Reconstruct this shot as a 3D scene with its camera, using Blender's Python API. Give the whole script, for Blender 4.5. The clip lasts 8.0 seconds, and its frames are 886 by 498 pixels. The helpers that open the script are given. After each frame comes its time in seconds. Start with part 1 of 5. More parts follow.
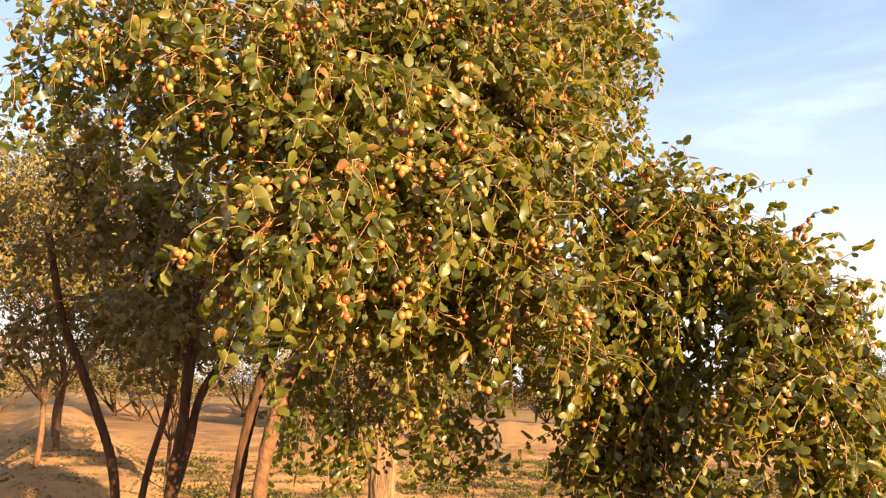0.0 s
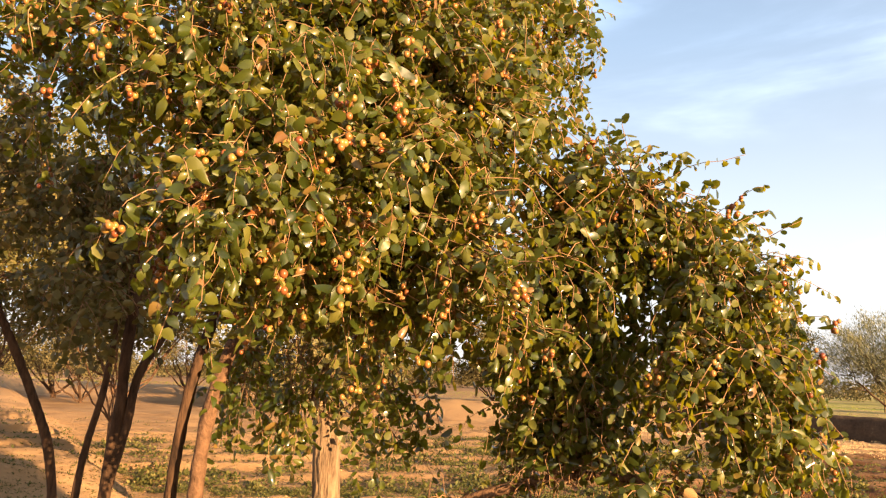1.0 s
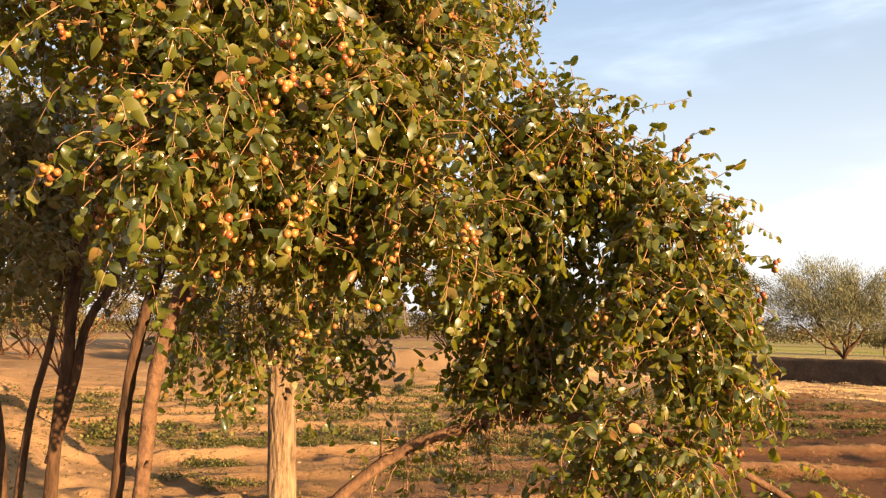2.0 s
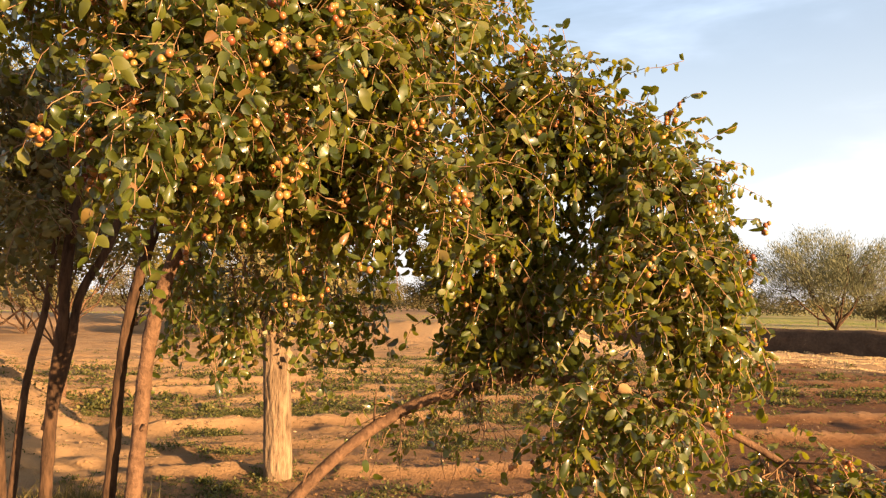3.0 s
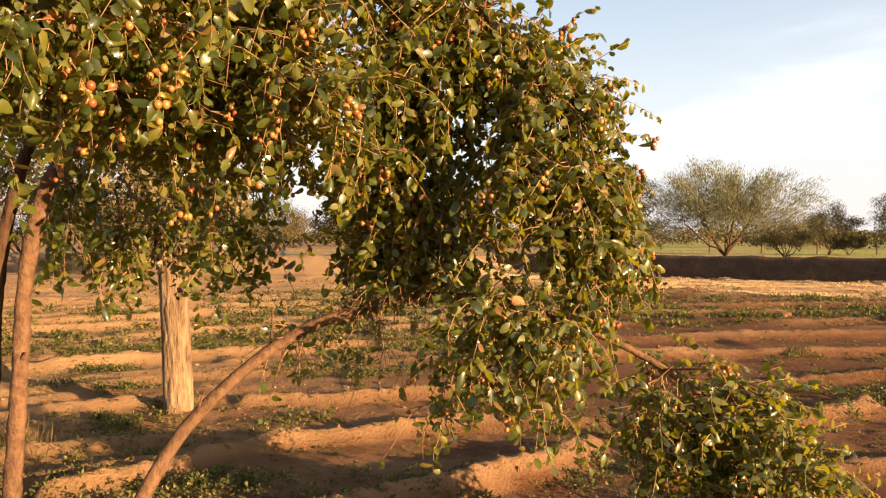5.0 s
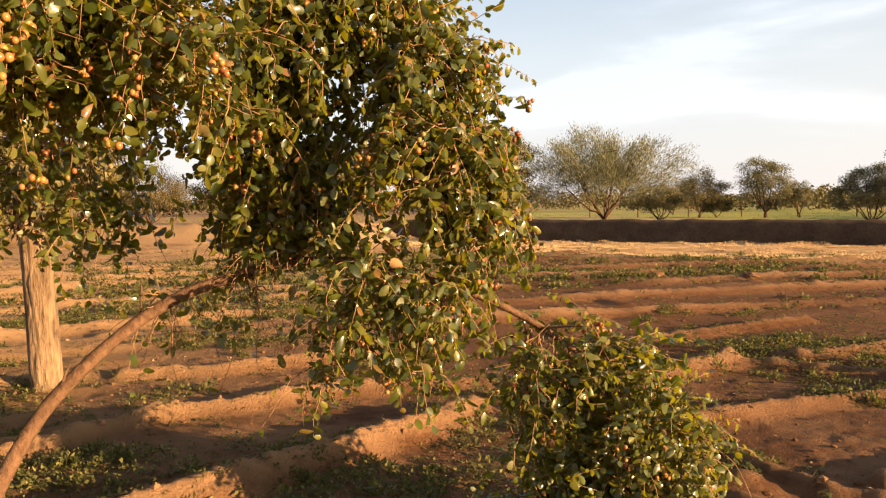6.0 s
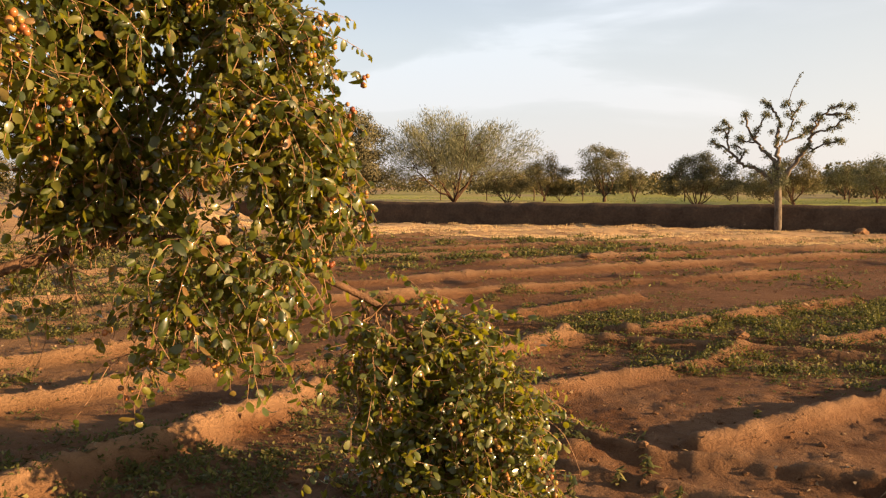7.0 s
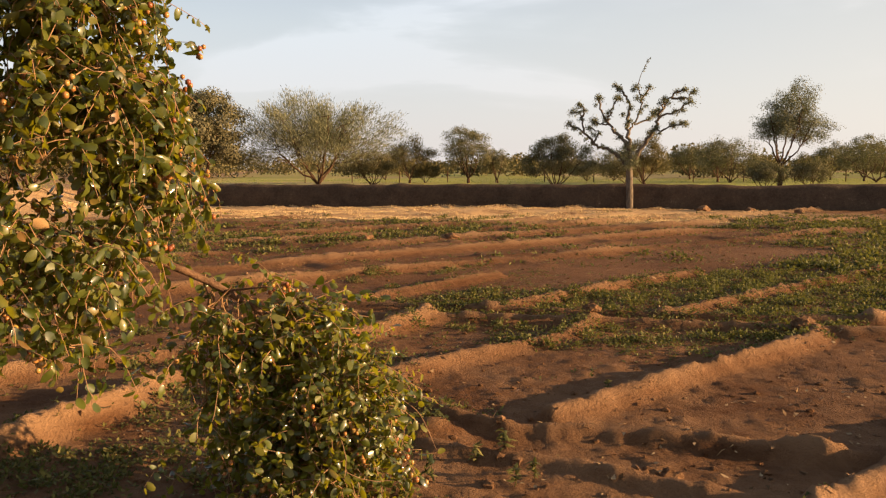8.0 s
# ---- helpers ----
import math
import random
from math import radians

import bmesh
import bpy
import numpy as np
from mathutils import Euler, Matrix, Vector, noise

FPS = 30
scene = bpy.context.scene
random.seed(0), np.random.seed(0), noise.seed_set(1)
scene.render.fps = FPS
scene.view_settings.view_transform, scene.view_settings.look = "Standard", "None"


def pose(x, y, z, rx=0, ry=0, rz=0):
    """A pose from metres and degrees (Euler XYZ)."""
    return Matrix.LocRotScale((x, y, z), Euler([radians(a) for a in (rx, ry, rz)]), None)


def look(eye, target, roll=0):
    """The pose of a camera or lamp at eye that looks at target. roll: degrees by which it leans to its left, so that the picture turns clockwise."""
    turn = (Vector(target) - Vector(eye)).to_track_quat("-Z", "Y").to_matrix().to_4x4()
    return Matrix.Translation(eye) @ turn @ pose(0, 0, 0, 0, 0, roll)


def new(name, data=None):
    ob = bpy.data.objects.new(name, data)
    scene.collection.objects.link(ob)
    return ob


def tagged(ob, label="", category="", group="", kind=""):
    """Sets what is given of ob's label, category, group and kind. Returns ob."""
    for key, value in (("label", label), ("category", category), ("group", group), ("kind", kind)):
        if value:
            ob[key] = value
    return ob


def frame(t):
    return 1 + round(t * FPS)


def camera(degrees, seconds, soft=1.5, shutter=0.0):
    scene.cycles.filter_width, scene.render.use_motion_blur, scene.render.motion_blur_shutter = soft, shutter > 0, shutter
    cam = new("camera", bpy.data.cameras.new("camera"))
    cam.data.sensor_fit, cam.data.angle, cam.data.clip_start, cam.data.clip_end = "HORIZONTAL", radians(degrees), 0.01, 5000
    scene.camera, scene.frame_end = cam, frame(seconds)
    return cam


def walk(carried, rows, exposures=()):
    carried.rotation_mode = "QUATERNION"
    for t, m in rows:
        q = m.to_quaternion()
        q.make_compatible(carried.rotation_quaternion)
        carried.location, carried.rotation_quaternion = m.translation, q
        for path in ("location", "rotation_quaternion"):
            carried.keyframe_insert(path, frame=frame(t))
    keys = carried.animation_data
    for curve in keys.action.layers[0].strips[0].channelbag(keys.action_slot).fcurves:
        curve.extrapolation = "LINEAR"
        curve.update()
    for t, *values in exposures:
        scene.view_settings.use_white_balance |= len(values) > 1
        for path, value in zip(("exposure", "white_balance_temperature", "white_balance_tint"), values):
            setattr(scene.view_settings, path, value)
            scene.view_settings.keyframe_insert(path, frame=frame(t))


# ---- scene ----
cam = camera(58.05, 8.0, soft=1.25)
PATH = [
    (0, pose(-0.278, -0.215, 1.812) @ pose(0, 0, 0, 0, 0, 31.291) @ pose(0, 0, 0, 100.541) @ pose(0, 0, 0, 0, 0, 2.455)),
    (0.5, pose(-0.259, -0.208, 1.804) @ pose(0, 0, 0, 0, 0, 29.564) @ pose(0, 0, 0, 99.751) @ pose(0, 0, 0, 0, 0, 2.274)),
    (1, pose(-0.250, -0.203, 1.796) @ pose(0, 0, 0, 0, 0, 27.463) @ pose(0, 0, 0, 99.222) @ pose(0, 0, 0, 0, 0, 2.032)),
    (1.5, pose(-0.235, -0.191, 1.780) @ pose(0, 0, 0, 0, 0, 25.235) @ pose(0, 0, 0, 97.785) @ pose(0, 0, 0, 0, 0, 1.356)),
    (1.7, pose(-0.234, -0.182, 1.777) @ pose(0, 0, 0, 0, 0, 24.495) @ pose(0, 0, 0, 96.888) @ pose(0, 0, 0, 0, 0, 1.064)),
    (3, pose(-0.217, -0.187, 1.728) @ pose(0, 0, 0, 0, 0, 23.765) @ pose(0, 0, 0, 93.920) @ pose(0, 0, 0, 0, 0, 0.839)),
    (3.5, pose(-0.208, -0.180, 1.711) @ pose(0, 0, 0, 0, 0, 22.565) @ pose(0, 0, 0, 92.529) @ pose(0, 0, 0, 0, 0, 0.505)),
    (4, pose(-0.204, -0.168, 1.692) @ pose(0, 0, 0, 0, 0, 21.436) @ pose(0, 0, 0, 91.074) @ pose(0, 0, 0, 0, 0, 0.316)),
    (4.2, pose(-0.209, -0.164, 1.686) @ pose(0, 0, 0, 0, 0, 20.753) @ pose(0, 0, 0, 90.757) @ pose(0, 0, 0, 0, 0, 0.518)),
    (5.3, pose(-0.178, -0.125, 1.657) @ pose(0, 0, 0, 0, 0, 15.063) @ pose(0, 0, 0, 88.620) @ pose(0, 0, 0, 0, 0, -0.185)),
    (5.5, pose(-0.179, -0.116, 1.657) @ pose(0, 0, 0, 0, 0, 13.465) @ pose(0, 0, 0, 88.234) @ pose(0, 0, 0, 0, 0, -0.169)),
    (6, pose(-0.150, -0.103, 1.643) @ pose(0, 0, 0, 0, 0, 9.091) @ pose(0, 0, 0, 86.791) @ pose(0, 0, 0, 0, 0, -0.564)),
    (6.5, pose(-0.115, -0.086, 1.630) @ pose(0, 0, 0, 0, 0, 3.679) @ pose(0, 0, 0, 86.061) @ pose(0, 0, 0, 0, 0, -0.199)),
    (7, pose(-0.080, -0.063, 1.620) @ pose(0, 0, 0, 0, 0, -1.479) @ pose(0, 0, 0, 85.494) @ pose(0, 0, 0, 0, 0, 0.092)),
    (7.5, pose(-0.028, -0.016, 1.602) @ pose(0, 0, 0, 0, 0, -7.410) @ pose(0, 0, 0, 84.648) @ pose(0, 0, 0, 0, 0, -0.113)),
    (8.0, pose(-0.000, 0.000, 1.600) @ pose(0, 0, 0, 0, 0, -11.000) @ pose(0, 0, 0, 84.214) @ pose(0, 0, 0, 0, 0, -0.204)),
]
walk(cam, PATH, [(0.0, 1.93), (1.5, 1.74), (3.5, 1.68), (5.5, 1.59), (6.5, 1.46), (8.0, 1.24)])

# ---- world, sun, exposure ----
SUN_TO = Vector((0.94, -0.32, 0.165)).normalized()   # towards the low evening sun
world = bpy.data.worlds.new("evening_sky")
scene.world = world
world.use_nodes = True
wn, wl = world.node_tree.nodes, world.node_tree.links
wn.clear()
w_out = wn.new("ShaderNodeOutputWorld")
w_bg = wn.new("ShaderNodeBackground")
w_sky = wn.new("ShaderNodeTexSky")
w_sky.sky_type = 'NISHITA'
w_sky.sun_disc = False
w_sky.sun_elevation = math.asin(SUN_TO.z)
w_sky.sun_rotation = math.atan2(SUN_TO.x, SUN_TO.y)
w_sky.dust_density = 1.5
w_tc = wn.new("ShaderNodeTexCoord")
w_map = wn.new("ShaderNodeMapping")
w_map.inputs["Rotation"].default_value = (0.0, 0.12, radians(25))
w_map.inputs["Scale"].default_value = (1.5, 1.5, 6.5)
w_noise = wn.new("ShaderNodeTexNoise")
w_noise.inputs["Scale"].default_value = 1.25
w_noise.inputs["Detail"].default_value = 6
w_noise.inputs["Roughness"].default_value = 0.52
w_noise.inputs["Distortion"].default_value = 0.35
w_ramp = wn.new("ShaderNodeValToRGB")
w_ramp.color_ramp.elements[0].position = 0.42
w_ramp.color_ramp.elements[0].color = (0, 0, 0, 1)
w_ramp.color_ramp.elements[1].position = 0.62
w_ramp.color_ramp.elements[1].color = (1, 1, 1, 1)
w_sep = wn.new("ShaderNodeSeparateXYZ")
w_low = wn.new("ShaderNodeMapRange")     # thin haze gathers near the horizon
w_low.inputs["From Min"].default_value = 0.0
w_low.inputs["From Max"].default_value = 0.34
w_low.inputs["To Min"].default_value = 0.80
w_low.inputs["To Max"].default_value = 0.46
w_max = wn.new("ShaderNodeMath")
w_max.operation = 'SMOOTH_MAX'
w_max.inputs[2].default_value = 0.35
w_cl = wn.new("ShaderNodeMath")
w_cl.operation = 'MULTIPLY'
w_cl.inputs[1].default_value = 0.80
w_mix = wn.new("ShaderNodeMixRGB")
w_tone = wn.new("ShaderNodeValToRGB")
w_tone.color_ramp.elements[0].position = 0.0
w_tone.color_ramp.elements[0].color = (0.89, 0.82, 0.80, 1)
w_tone.color_ramp.elements[1].position = 0.40
w_tone.color_ramp.elements[1].color = (0.59, 0.76, 1.02, 1)
w_mid = w_tone.color_ramp.elements.new(0.17)
w_mid.color = (0.87, 0.92, 0.98, 1)
w_zen = w_tone.color_ramp.elements.new(0.66)
w_zen.color = (0.10, 0.18, 0.33, 1)
w_dot = wn.new("ShaderNodeVectorMath")
w_dot.operation = 'DOT_PRODUCT'
w_dot.inputs[1].default_value = SUN_TO
w_glow = wn.new("ShaderNodeMapRange")     # the veil is warmer towards the sun
w_glow.interpolation_type = 'SMOOTHSTEP'
w_glow.inputs["From Min"].default_value = -0.4
w_glow.inputs["From Max"].default_value = 1.0
w_warm = wn.new("ShaderNodeMixRGB")
w_warm.inputs["Color2"].default_value = (1.07, 0.97, 0.88, 1)
w_amp = wn.new("ShaderNodeMixRGB")
w_amp.blend_type = 'MULTIPLY'
w_amp.inputs["Fac"].default_value = 1.0
w_amp.inputs["Color2"].default_value = (9.5, 9.5, 9.5, 1)
wl.new(w_tc.outputs["Generated"], w_map.inputs["Vector"])
wl.new(w_map.outputs["Vector"], w_noise.inputs["Vector"])
wl.new(w_noise.outputs["Fac"], w_ramp.inputs["Fac"])
wl.new(w_tc.outputs["Generated"], w_sep.inputs["Vector"])
wl.new(w_sep.outputs["Z"], w_low.inputs["Value"])
wl.new(w_ramp.outputs["Color"], w_cl.inputs[0])
wl.new(w_cl.outputs[0], w_max.inputs[0])
wl.new(w_low.outputs["Result"], w_max.inputs[1])
wl.new(w_max.outputs[0], w_mix.inputs["Fac"])
wl.new(w_sky.outputs["Color"], w_mix.inputs["Color1"])
wl.new(w_sep.outputs["Z"], w_tone.inputs["Fac"])
wl.new(w_tc.outputs["Generated"], w_dot.inputs[0])
wl.new(w_dot.outputs["Value"], w_glow.inputs["Value"])
wl.new(w_glow.outputs["Result"], w_warm.inputs["Fac"])
wl.new(w_tone.outputs["Color"], w_warm.inputs["Color1"])
wl.new(w_warm.outputs["Color"], w_amp.inputs["Color1"])
wl.new(w_amp.outputs["Color"], w_mix.inputs["Color2"])
wl.new(w_mix.outputs["Color"], w_bg.inputs["Color"])
w_bg.inputs["Strength"].default_value = 0.047
wl.new(w_bg.outputs["Background"], w_out.inputs["Surface"])

sun = new("sun", bpy.data.lights.new("sun", 'SUN'))
sun.data.energy = 6.2
sun.data.angle = radians(0.6)
sun.data.color = (1.0, 0.64, 0.32)
sun.matrix_world = look((0, 0, 0), -SUN_TO)

# ---- materials ----
def material(name, rough=0.8, spec=0.3):
    m = bpy.data.materials.new(name)
    m.use_nodes = True
    b = m.node_tree.nodes["Principled BSDF"]
    b.inputs["Roughness"].default_value = rough
    b.inputs["Specular IOR Level"].default_value = spec
    return m, m.node_tree.nodes, m.node_tree.links, b


def ramp_node(n, stops):
    r = n.new("ShaderNodeValToRGB")
    e = r.color_ramp.elements
    while len(e) < len(stops):
        e.new(0.5)
    for k, (p, c) in enumerate(stops):
        e[k].position = p
        e[k].color = (*c, 1)
    return r


def noise_node(n, l, scale, detail=5, vec=None, rough=0.6):
    t = n.new("ShaderNodeTexNoise")
    t.inputs["Scale"].default_value = scale
    t.inputs["Detail"].default_value = detail
    t.inputs["Roughness"].default_value = rough
    if vec:
        l.new(vec, t.inputs["Vector"])
    return t


def leaf_material(name, stops, rough=0.4, trans=0.25, tcol=(0.25, 0.32, 0.03), spec=0.4, coat=0.0):
    m, n, l, b = material(name, rough, spec)
    geo = n.new("ShaderNodeNewGeometry")
    r = ramp_node(n, stops)
    oi = n.new("ShaderNodeObjectInfo")
    ad = n.new("ShaderNodeMath")
    ad.operation = 'ADD'
    l.new(geo.outputs["Random Per Island"], ad.inputs[0])
    l.new(oi.outputs["Random"], ad.inputs[1])
    fr = n.new("ShaderNodeMath")
    fr.operation = 'FRACT'
    l.new(ad.outputs[0], fr.inputs[0])
    l.new(fr.outputs[0], r.inputs["Fac"])
    b.inputs["Coat Weight"].default_value = coat
    b.inputs["Coat Roughness"].default_value = 0.11
    tc = n.new("ShaderNodeTexCoord")
    no = noise_node(n, l, 24, 1, tc.outputs["Object"])
    vr = n.new("ShaderNodeMixRGB")       # blotches within a leaf
    vr.blend_type = 'OVERLAY'
    vr.inputs["Fac"].default_value = 0.45
    l.new(r.outputs["Color"], vr.inputs["Color1"])
    l.new(no.outputs["Fac"], vr.inputs["Color2"])
    l.new(vr.outputs["Color"], b.inputs["Base Color"])
    bump = n.new("ShaderNodeBump")
    bump.inputs["Strength"].default_value = 0.35
    bump.inputs["Distance"].default_value = 0.008
    l.new(no.outputs["Fac"], bump.inputs["Height"])
    l.new(bump.outputs["Normal"], b.inputs["Normal"])
    tr = n.new("ShaderNodeBsdfTranslucent")
    tr.inputs["Color"].default_value = (*tcol, 1)
    ms = n.new("ShaderNodeMixShader")
    ms.inputs["Fac"].default_value = trans
    l.new(b.outputs["BSDF"], ms.inputs[1])
    l.new(tr.outputs["BSDF"], ms.inputs[2])
    l.new(ms.outputs["Shader"], n["Material Output"].inputs["Surface"])
    return m


def bark_material(name, dark, light, scale=18, stretch=0.18, bump_d=0.02):
    m, n, l, b = material(name, 0.9, 0.15)
    tc = n.new("ShaderNodeTexCoord")
    mp = n.new("ShaderNodeMapping")
    mp.inputs["Scale"].default_value = (1, 1, stretch)
    l.new(tc.outputs["Object"], mp.inputs["Vector"])
    a = noise_node(n, l, scale, 7, mp.outputs["Vector"], 0.65)
    big = noise_node(n, l, 2.2, 3, tc.outputs["Object"])
    r = ramp_node(n, [(0.30, dark), (0.62, light)])
    l.new(a.outputs["Fac"], r.inputs["Fac"])
    mx = n.new("ShaderNodeMixRGB")
    mx.blend_type = 'OVERLAY'
    mx.inputs["Fac"].default_value = 0.35
    l.new(r.outputs["Color"], mx.inputs["Color1"])
    l.new(big.outputs["Fac"], mx.inputs["Color2"])
    l.new(mx.outputs["Color"], b.inputs["Base Color"])
    bump = n.new("ShaderNodeBump")
    bump.inputs["Strength"].default_value = 0.8
    bump.inputs["Distance"].default_value = bump_d
    l.new(a.outputs["Fac"], bump.inputs["Height"])
    l.new(bump.outputs["Normal"], b.inputs["Normal"])
    return m


M_LEAF = leaf_material("jujube_leaf", [(0.0, (0.012, 0.024, 0.003)), (0.34, (0.036, 0.053, 0.008)), (0.70, (0.082, 0.094, 0.015)), (0.94, (0.136, 0.126, 0.025)), (0.97, (0.16, 0.112, 0.03)), (1.0, (0.19, 0.09, 0.035))], 0.42, 0.30, (0.42, 0.39, 0.014), 0.34, 0.42)
M_LEAF_BACK = leaf_material("shaded_leaf", [(0.0, (0.03, 0.033, 0.010)), (0.5, (0.10, 0.090, 0.024)), (1.0, (0.20, 0.155, 0.05))], 0.5, 0.20, (0.34, 0.28, 0.05))
M_FAR_GREEN = leaf_material("far_green_leaf", [(0.0, (0.09, 0.085, 0.048)), (1.0, (0.19, 0.165, 0.092))], 0.7, 0.2, (0.14, 0.15, 0.03), 0.1)
M_FAR_GREY = leaf_material("acacia_leaf", [(0.0, (0.11, 0.115, 0.068)), (1.0, (0.23, 0.225, 0.135))], 0.75, 0.2, (0.16, 0.17, 0.06), 0.1)
M_FAR_OLIVE = leaf_material("olive_leaf", [(0.0, (0.085, 0.074, 0.034)), (1.0, (0.165, 0.135, 0.062))], 0.75, 0.2, (0.13, 0.12, 0.035), 0.1)
M_CROP = leaf_material("crop_leaf", [(0.0, (0.036, 0.042, 0.013)), (0.65, (0.095, 0.095, 0.028)), (1.0, (0.20, 0.165, 0.055))], 0.65, 0.18, (0.26, 0.26, 0.04), spec=0.15)
M_FARCROP = leaf_material("far_crop_leaf", [(0.0, (0.20, 0.25, 0.04)), (1.0, (0.38, 0.38, 0.09))], 0.7, 0.3, (0.3, 0.3, 0.06), 0.1)
M_LITTER = leaf_material("dry_litter", [(0.0, (0.06, 0.035, 0.018)), (0.6, (0.22, 0.135, 0.07)), (1.0, (0.42, 0.30, 0.17))], 0.85, 0.05, (0.2, 0.12, 0.05), 0.1)
M_DRY = leaf_material("dry_stalk", [(0.0, (0.28, 0.17, 0.075)), (1.0, (0.45, 0.30, 0.145))], 0.8, 0.1, (0.3, 0.2, 0.1), 0.1)
M_STRAW = leaf_material("pale_straw", [(0.0, (0.46, 0.31, 0.15)), (1.0, (0.72, 0.54, 0.30))], 0.8, 0.15, (0.5, 0.36, 0.18), 0.1)
M_GRASS = leaf_material("path_grass", [(0.0, (0.05, 0.045, 0.015)), (1.0, (0.17, 0.125, 0.05))], 0.7, 0.2, (0.2, 0.17, 0.05), 0.1)
M_BARK = bark_material("rough_bark", (0.065, 0.038, 0.022), (0.31, 0.21, 0.125), 24, 0.2, 0.08)
M_LIMB = bark_material("limb_bark", (0.070, 0.038, 0.022), (0.175, 0.098, 0.056), 26, 0.8, 0.03)
M_GREYBARK = bark_material("grey_bark", (0.06, 0.047, 0.035), (0.18, 0.142, 0.105), 9, 0.4, 0.02)
M_DARKBARK = bark_material("dark_bark", (0.024, 0.014, 0.009), (0.10, 0.055, 0.030), 24, 0.3, 0.03)
M_TWIG = bark_material("twig_bark", (0.16, 0.085, 0.045), (0.36, 0.21, 0.115), 40, 0.5, 0.001)
M_BRANCH = bark_material("branch_bark", (0.10, 0.055, 0.030), (0.30, 0.175, 0.085), 34, 0.6, 0.004)

# jujube fruit, yellow to orange-red
M_FRUIT, n, l, b = material("jujube_fruit", 0.30, 0.45)
geo = n.new("ShaderNodeNewGeometry")
oi = n.new("ShaderNodeObjectInfo")
ad = n.new("ShaderNodeMath")
ad.operation = 'ADD'
l.new(geo.outputs["Random Per Island"], ad.inputs[0])
l.new(oi.outputs["Random"], ad.inputs[1])
fr = n.new("ShaderNodeMath")
fr.operation = 'FRACT'
l.new(ad.outputs[0], fr.inputs[0])
r = ramp_node(n, [(0.0, (0.36, 0.22, 0.055)), (0.35, (0.38, 0.185, 0.05)), (0.75, (0.33, 0.125, 0.036)), (1.0, (0.19, 0.05, 0.02))])
l.new(fr.outputs[0], r.inputs["Fac"])
tc = n.new("ShaderNodeTexCoord")
sp = noise_node(n, l, 55, 3, tc.outputs["Object"])
mx = n.new("ShaderNodeMixRGB")
mx.blend_type = 'MULTIPLY'
mx.inputs["Fac"].default_value = 0.35
l.new(r.outputs["Color"], mx.inputs["Color1"])
l.new(sp.outputs["Color"], mx.inputs["Color2"])
l.new(mx.outputs["Color"], b.inputs["Base Color"])

# sandy soil
M_SOIL, n, l, b = material("sandy_soil", 0.95, 0.1)
tc = n.new("ShaderNodeTexCoord")
s1 = noise_node(n, l, 0.35, 6, tc.outputs["Object"])
s2 = noise_node(n, l, 9.0, 8, tc.outputs["Object"], 0.7)
s3 = noise_node(n, l, 45.0, 8, tc.outputs["Object"], 0.7)
r1 = ramp_node(n, [(0.30, (0.105, 0.046, 0.020)), (0.70, (0.212, 0.110, 0.054))])
l.new(s1.outputs["Fac"], r1.inputs["Fac"])
r2 = ramp_node(n, [(0.30, (0.55, 0.50, 0.46)), (0.62, (1.0, 1.0, 1.0))])
l.new(s2.outputs["Fac"], r2.inputs["Fac"])
mx = n.new("ShaderNodeMixRGB")
mx.blend_type = 'MULTIPLY'
mx.inputs["Fac"].default_value = 0.75
l.new(r1.outputs["Color"], mx.inputs["Color1"])
l.new(r2.outputs["Color"], mx.inputs["Color2"])
# a paler dry crust on the bare plots; its distance fade paints the near soil brighter lit
crust_light = n.new("ShaderNodeMapRange")
crust_light.inputs["From Min"].default_value = 7.5
crust_light.inputs["From Max"].default_value = 2.5
crust_light_d = n.new("ShaderNodeVectorMath")
crust_light_d.operation = 'DISTANCE'
crust_light_d.inputs[1].default_value = (-0.5, 2.0, 0)
l.new(tc.outputs["Object"], crust_light_d.inputs[0])
l.new(crust_light_d.outputs["Value"], crust_light.inputs["Value"])
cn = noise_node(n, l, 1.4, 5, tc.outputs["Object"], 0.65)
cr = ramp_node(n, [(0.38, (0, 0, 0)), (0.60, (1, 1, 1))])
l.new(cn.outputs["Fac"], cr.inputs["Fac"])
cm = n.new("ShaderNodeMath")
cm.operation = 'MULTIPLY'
l.new(crust_light.outputs["Result"], cm.inputs[0])
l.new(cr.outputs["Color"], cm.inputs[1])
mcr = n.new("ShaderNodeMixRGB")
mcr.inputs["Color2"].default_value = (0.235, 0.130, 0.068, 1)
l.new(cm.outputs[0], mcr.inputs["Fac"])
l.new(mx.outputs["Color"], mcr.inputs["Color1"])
# raised soil painted paler with height, standing in for low sun on the crests
gz = n.new("ShaderNodeSeparateXYZ")
l.new(tc.outputs["Object"], gz.inputs["Vector"])
dry = n.new("ShaderNodeMapRange")
dry.inputs["From Min"].default_value = 0.055
dry.inputs["From Max"].default_value = 0.16
dry.inputs["To Max"].default_value = 0.75
l.new(gz.outputs["Z"], dry.inputs["Value"])
mcrest_light = n.new("ShaderNodeMixRGB")
mcrest_light.inputs["Color2"].default_value = (0.36, 0.215, 0.115, 1)
l.new(dry.outputs["Result"], mcrest_light.inputs["Fac"])
l.new(mcr.outputs["Color"], mcrest_light.inputs["Color1"])
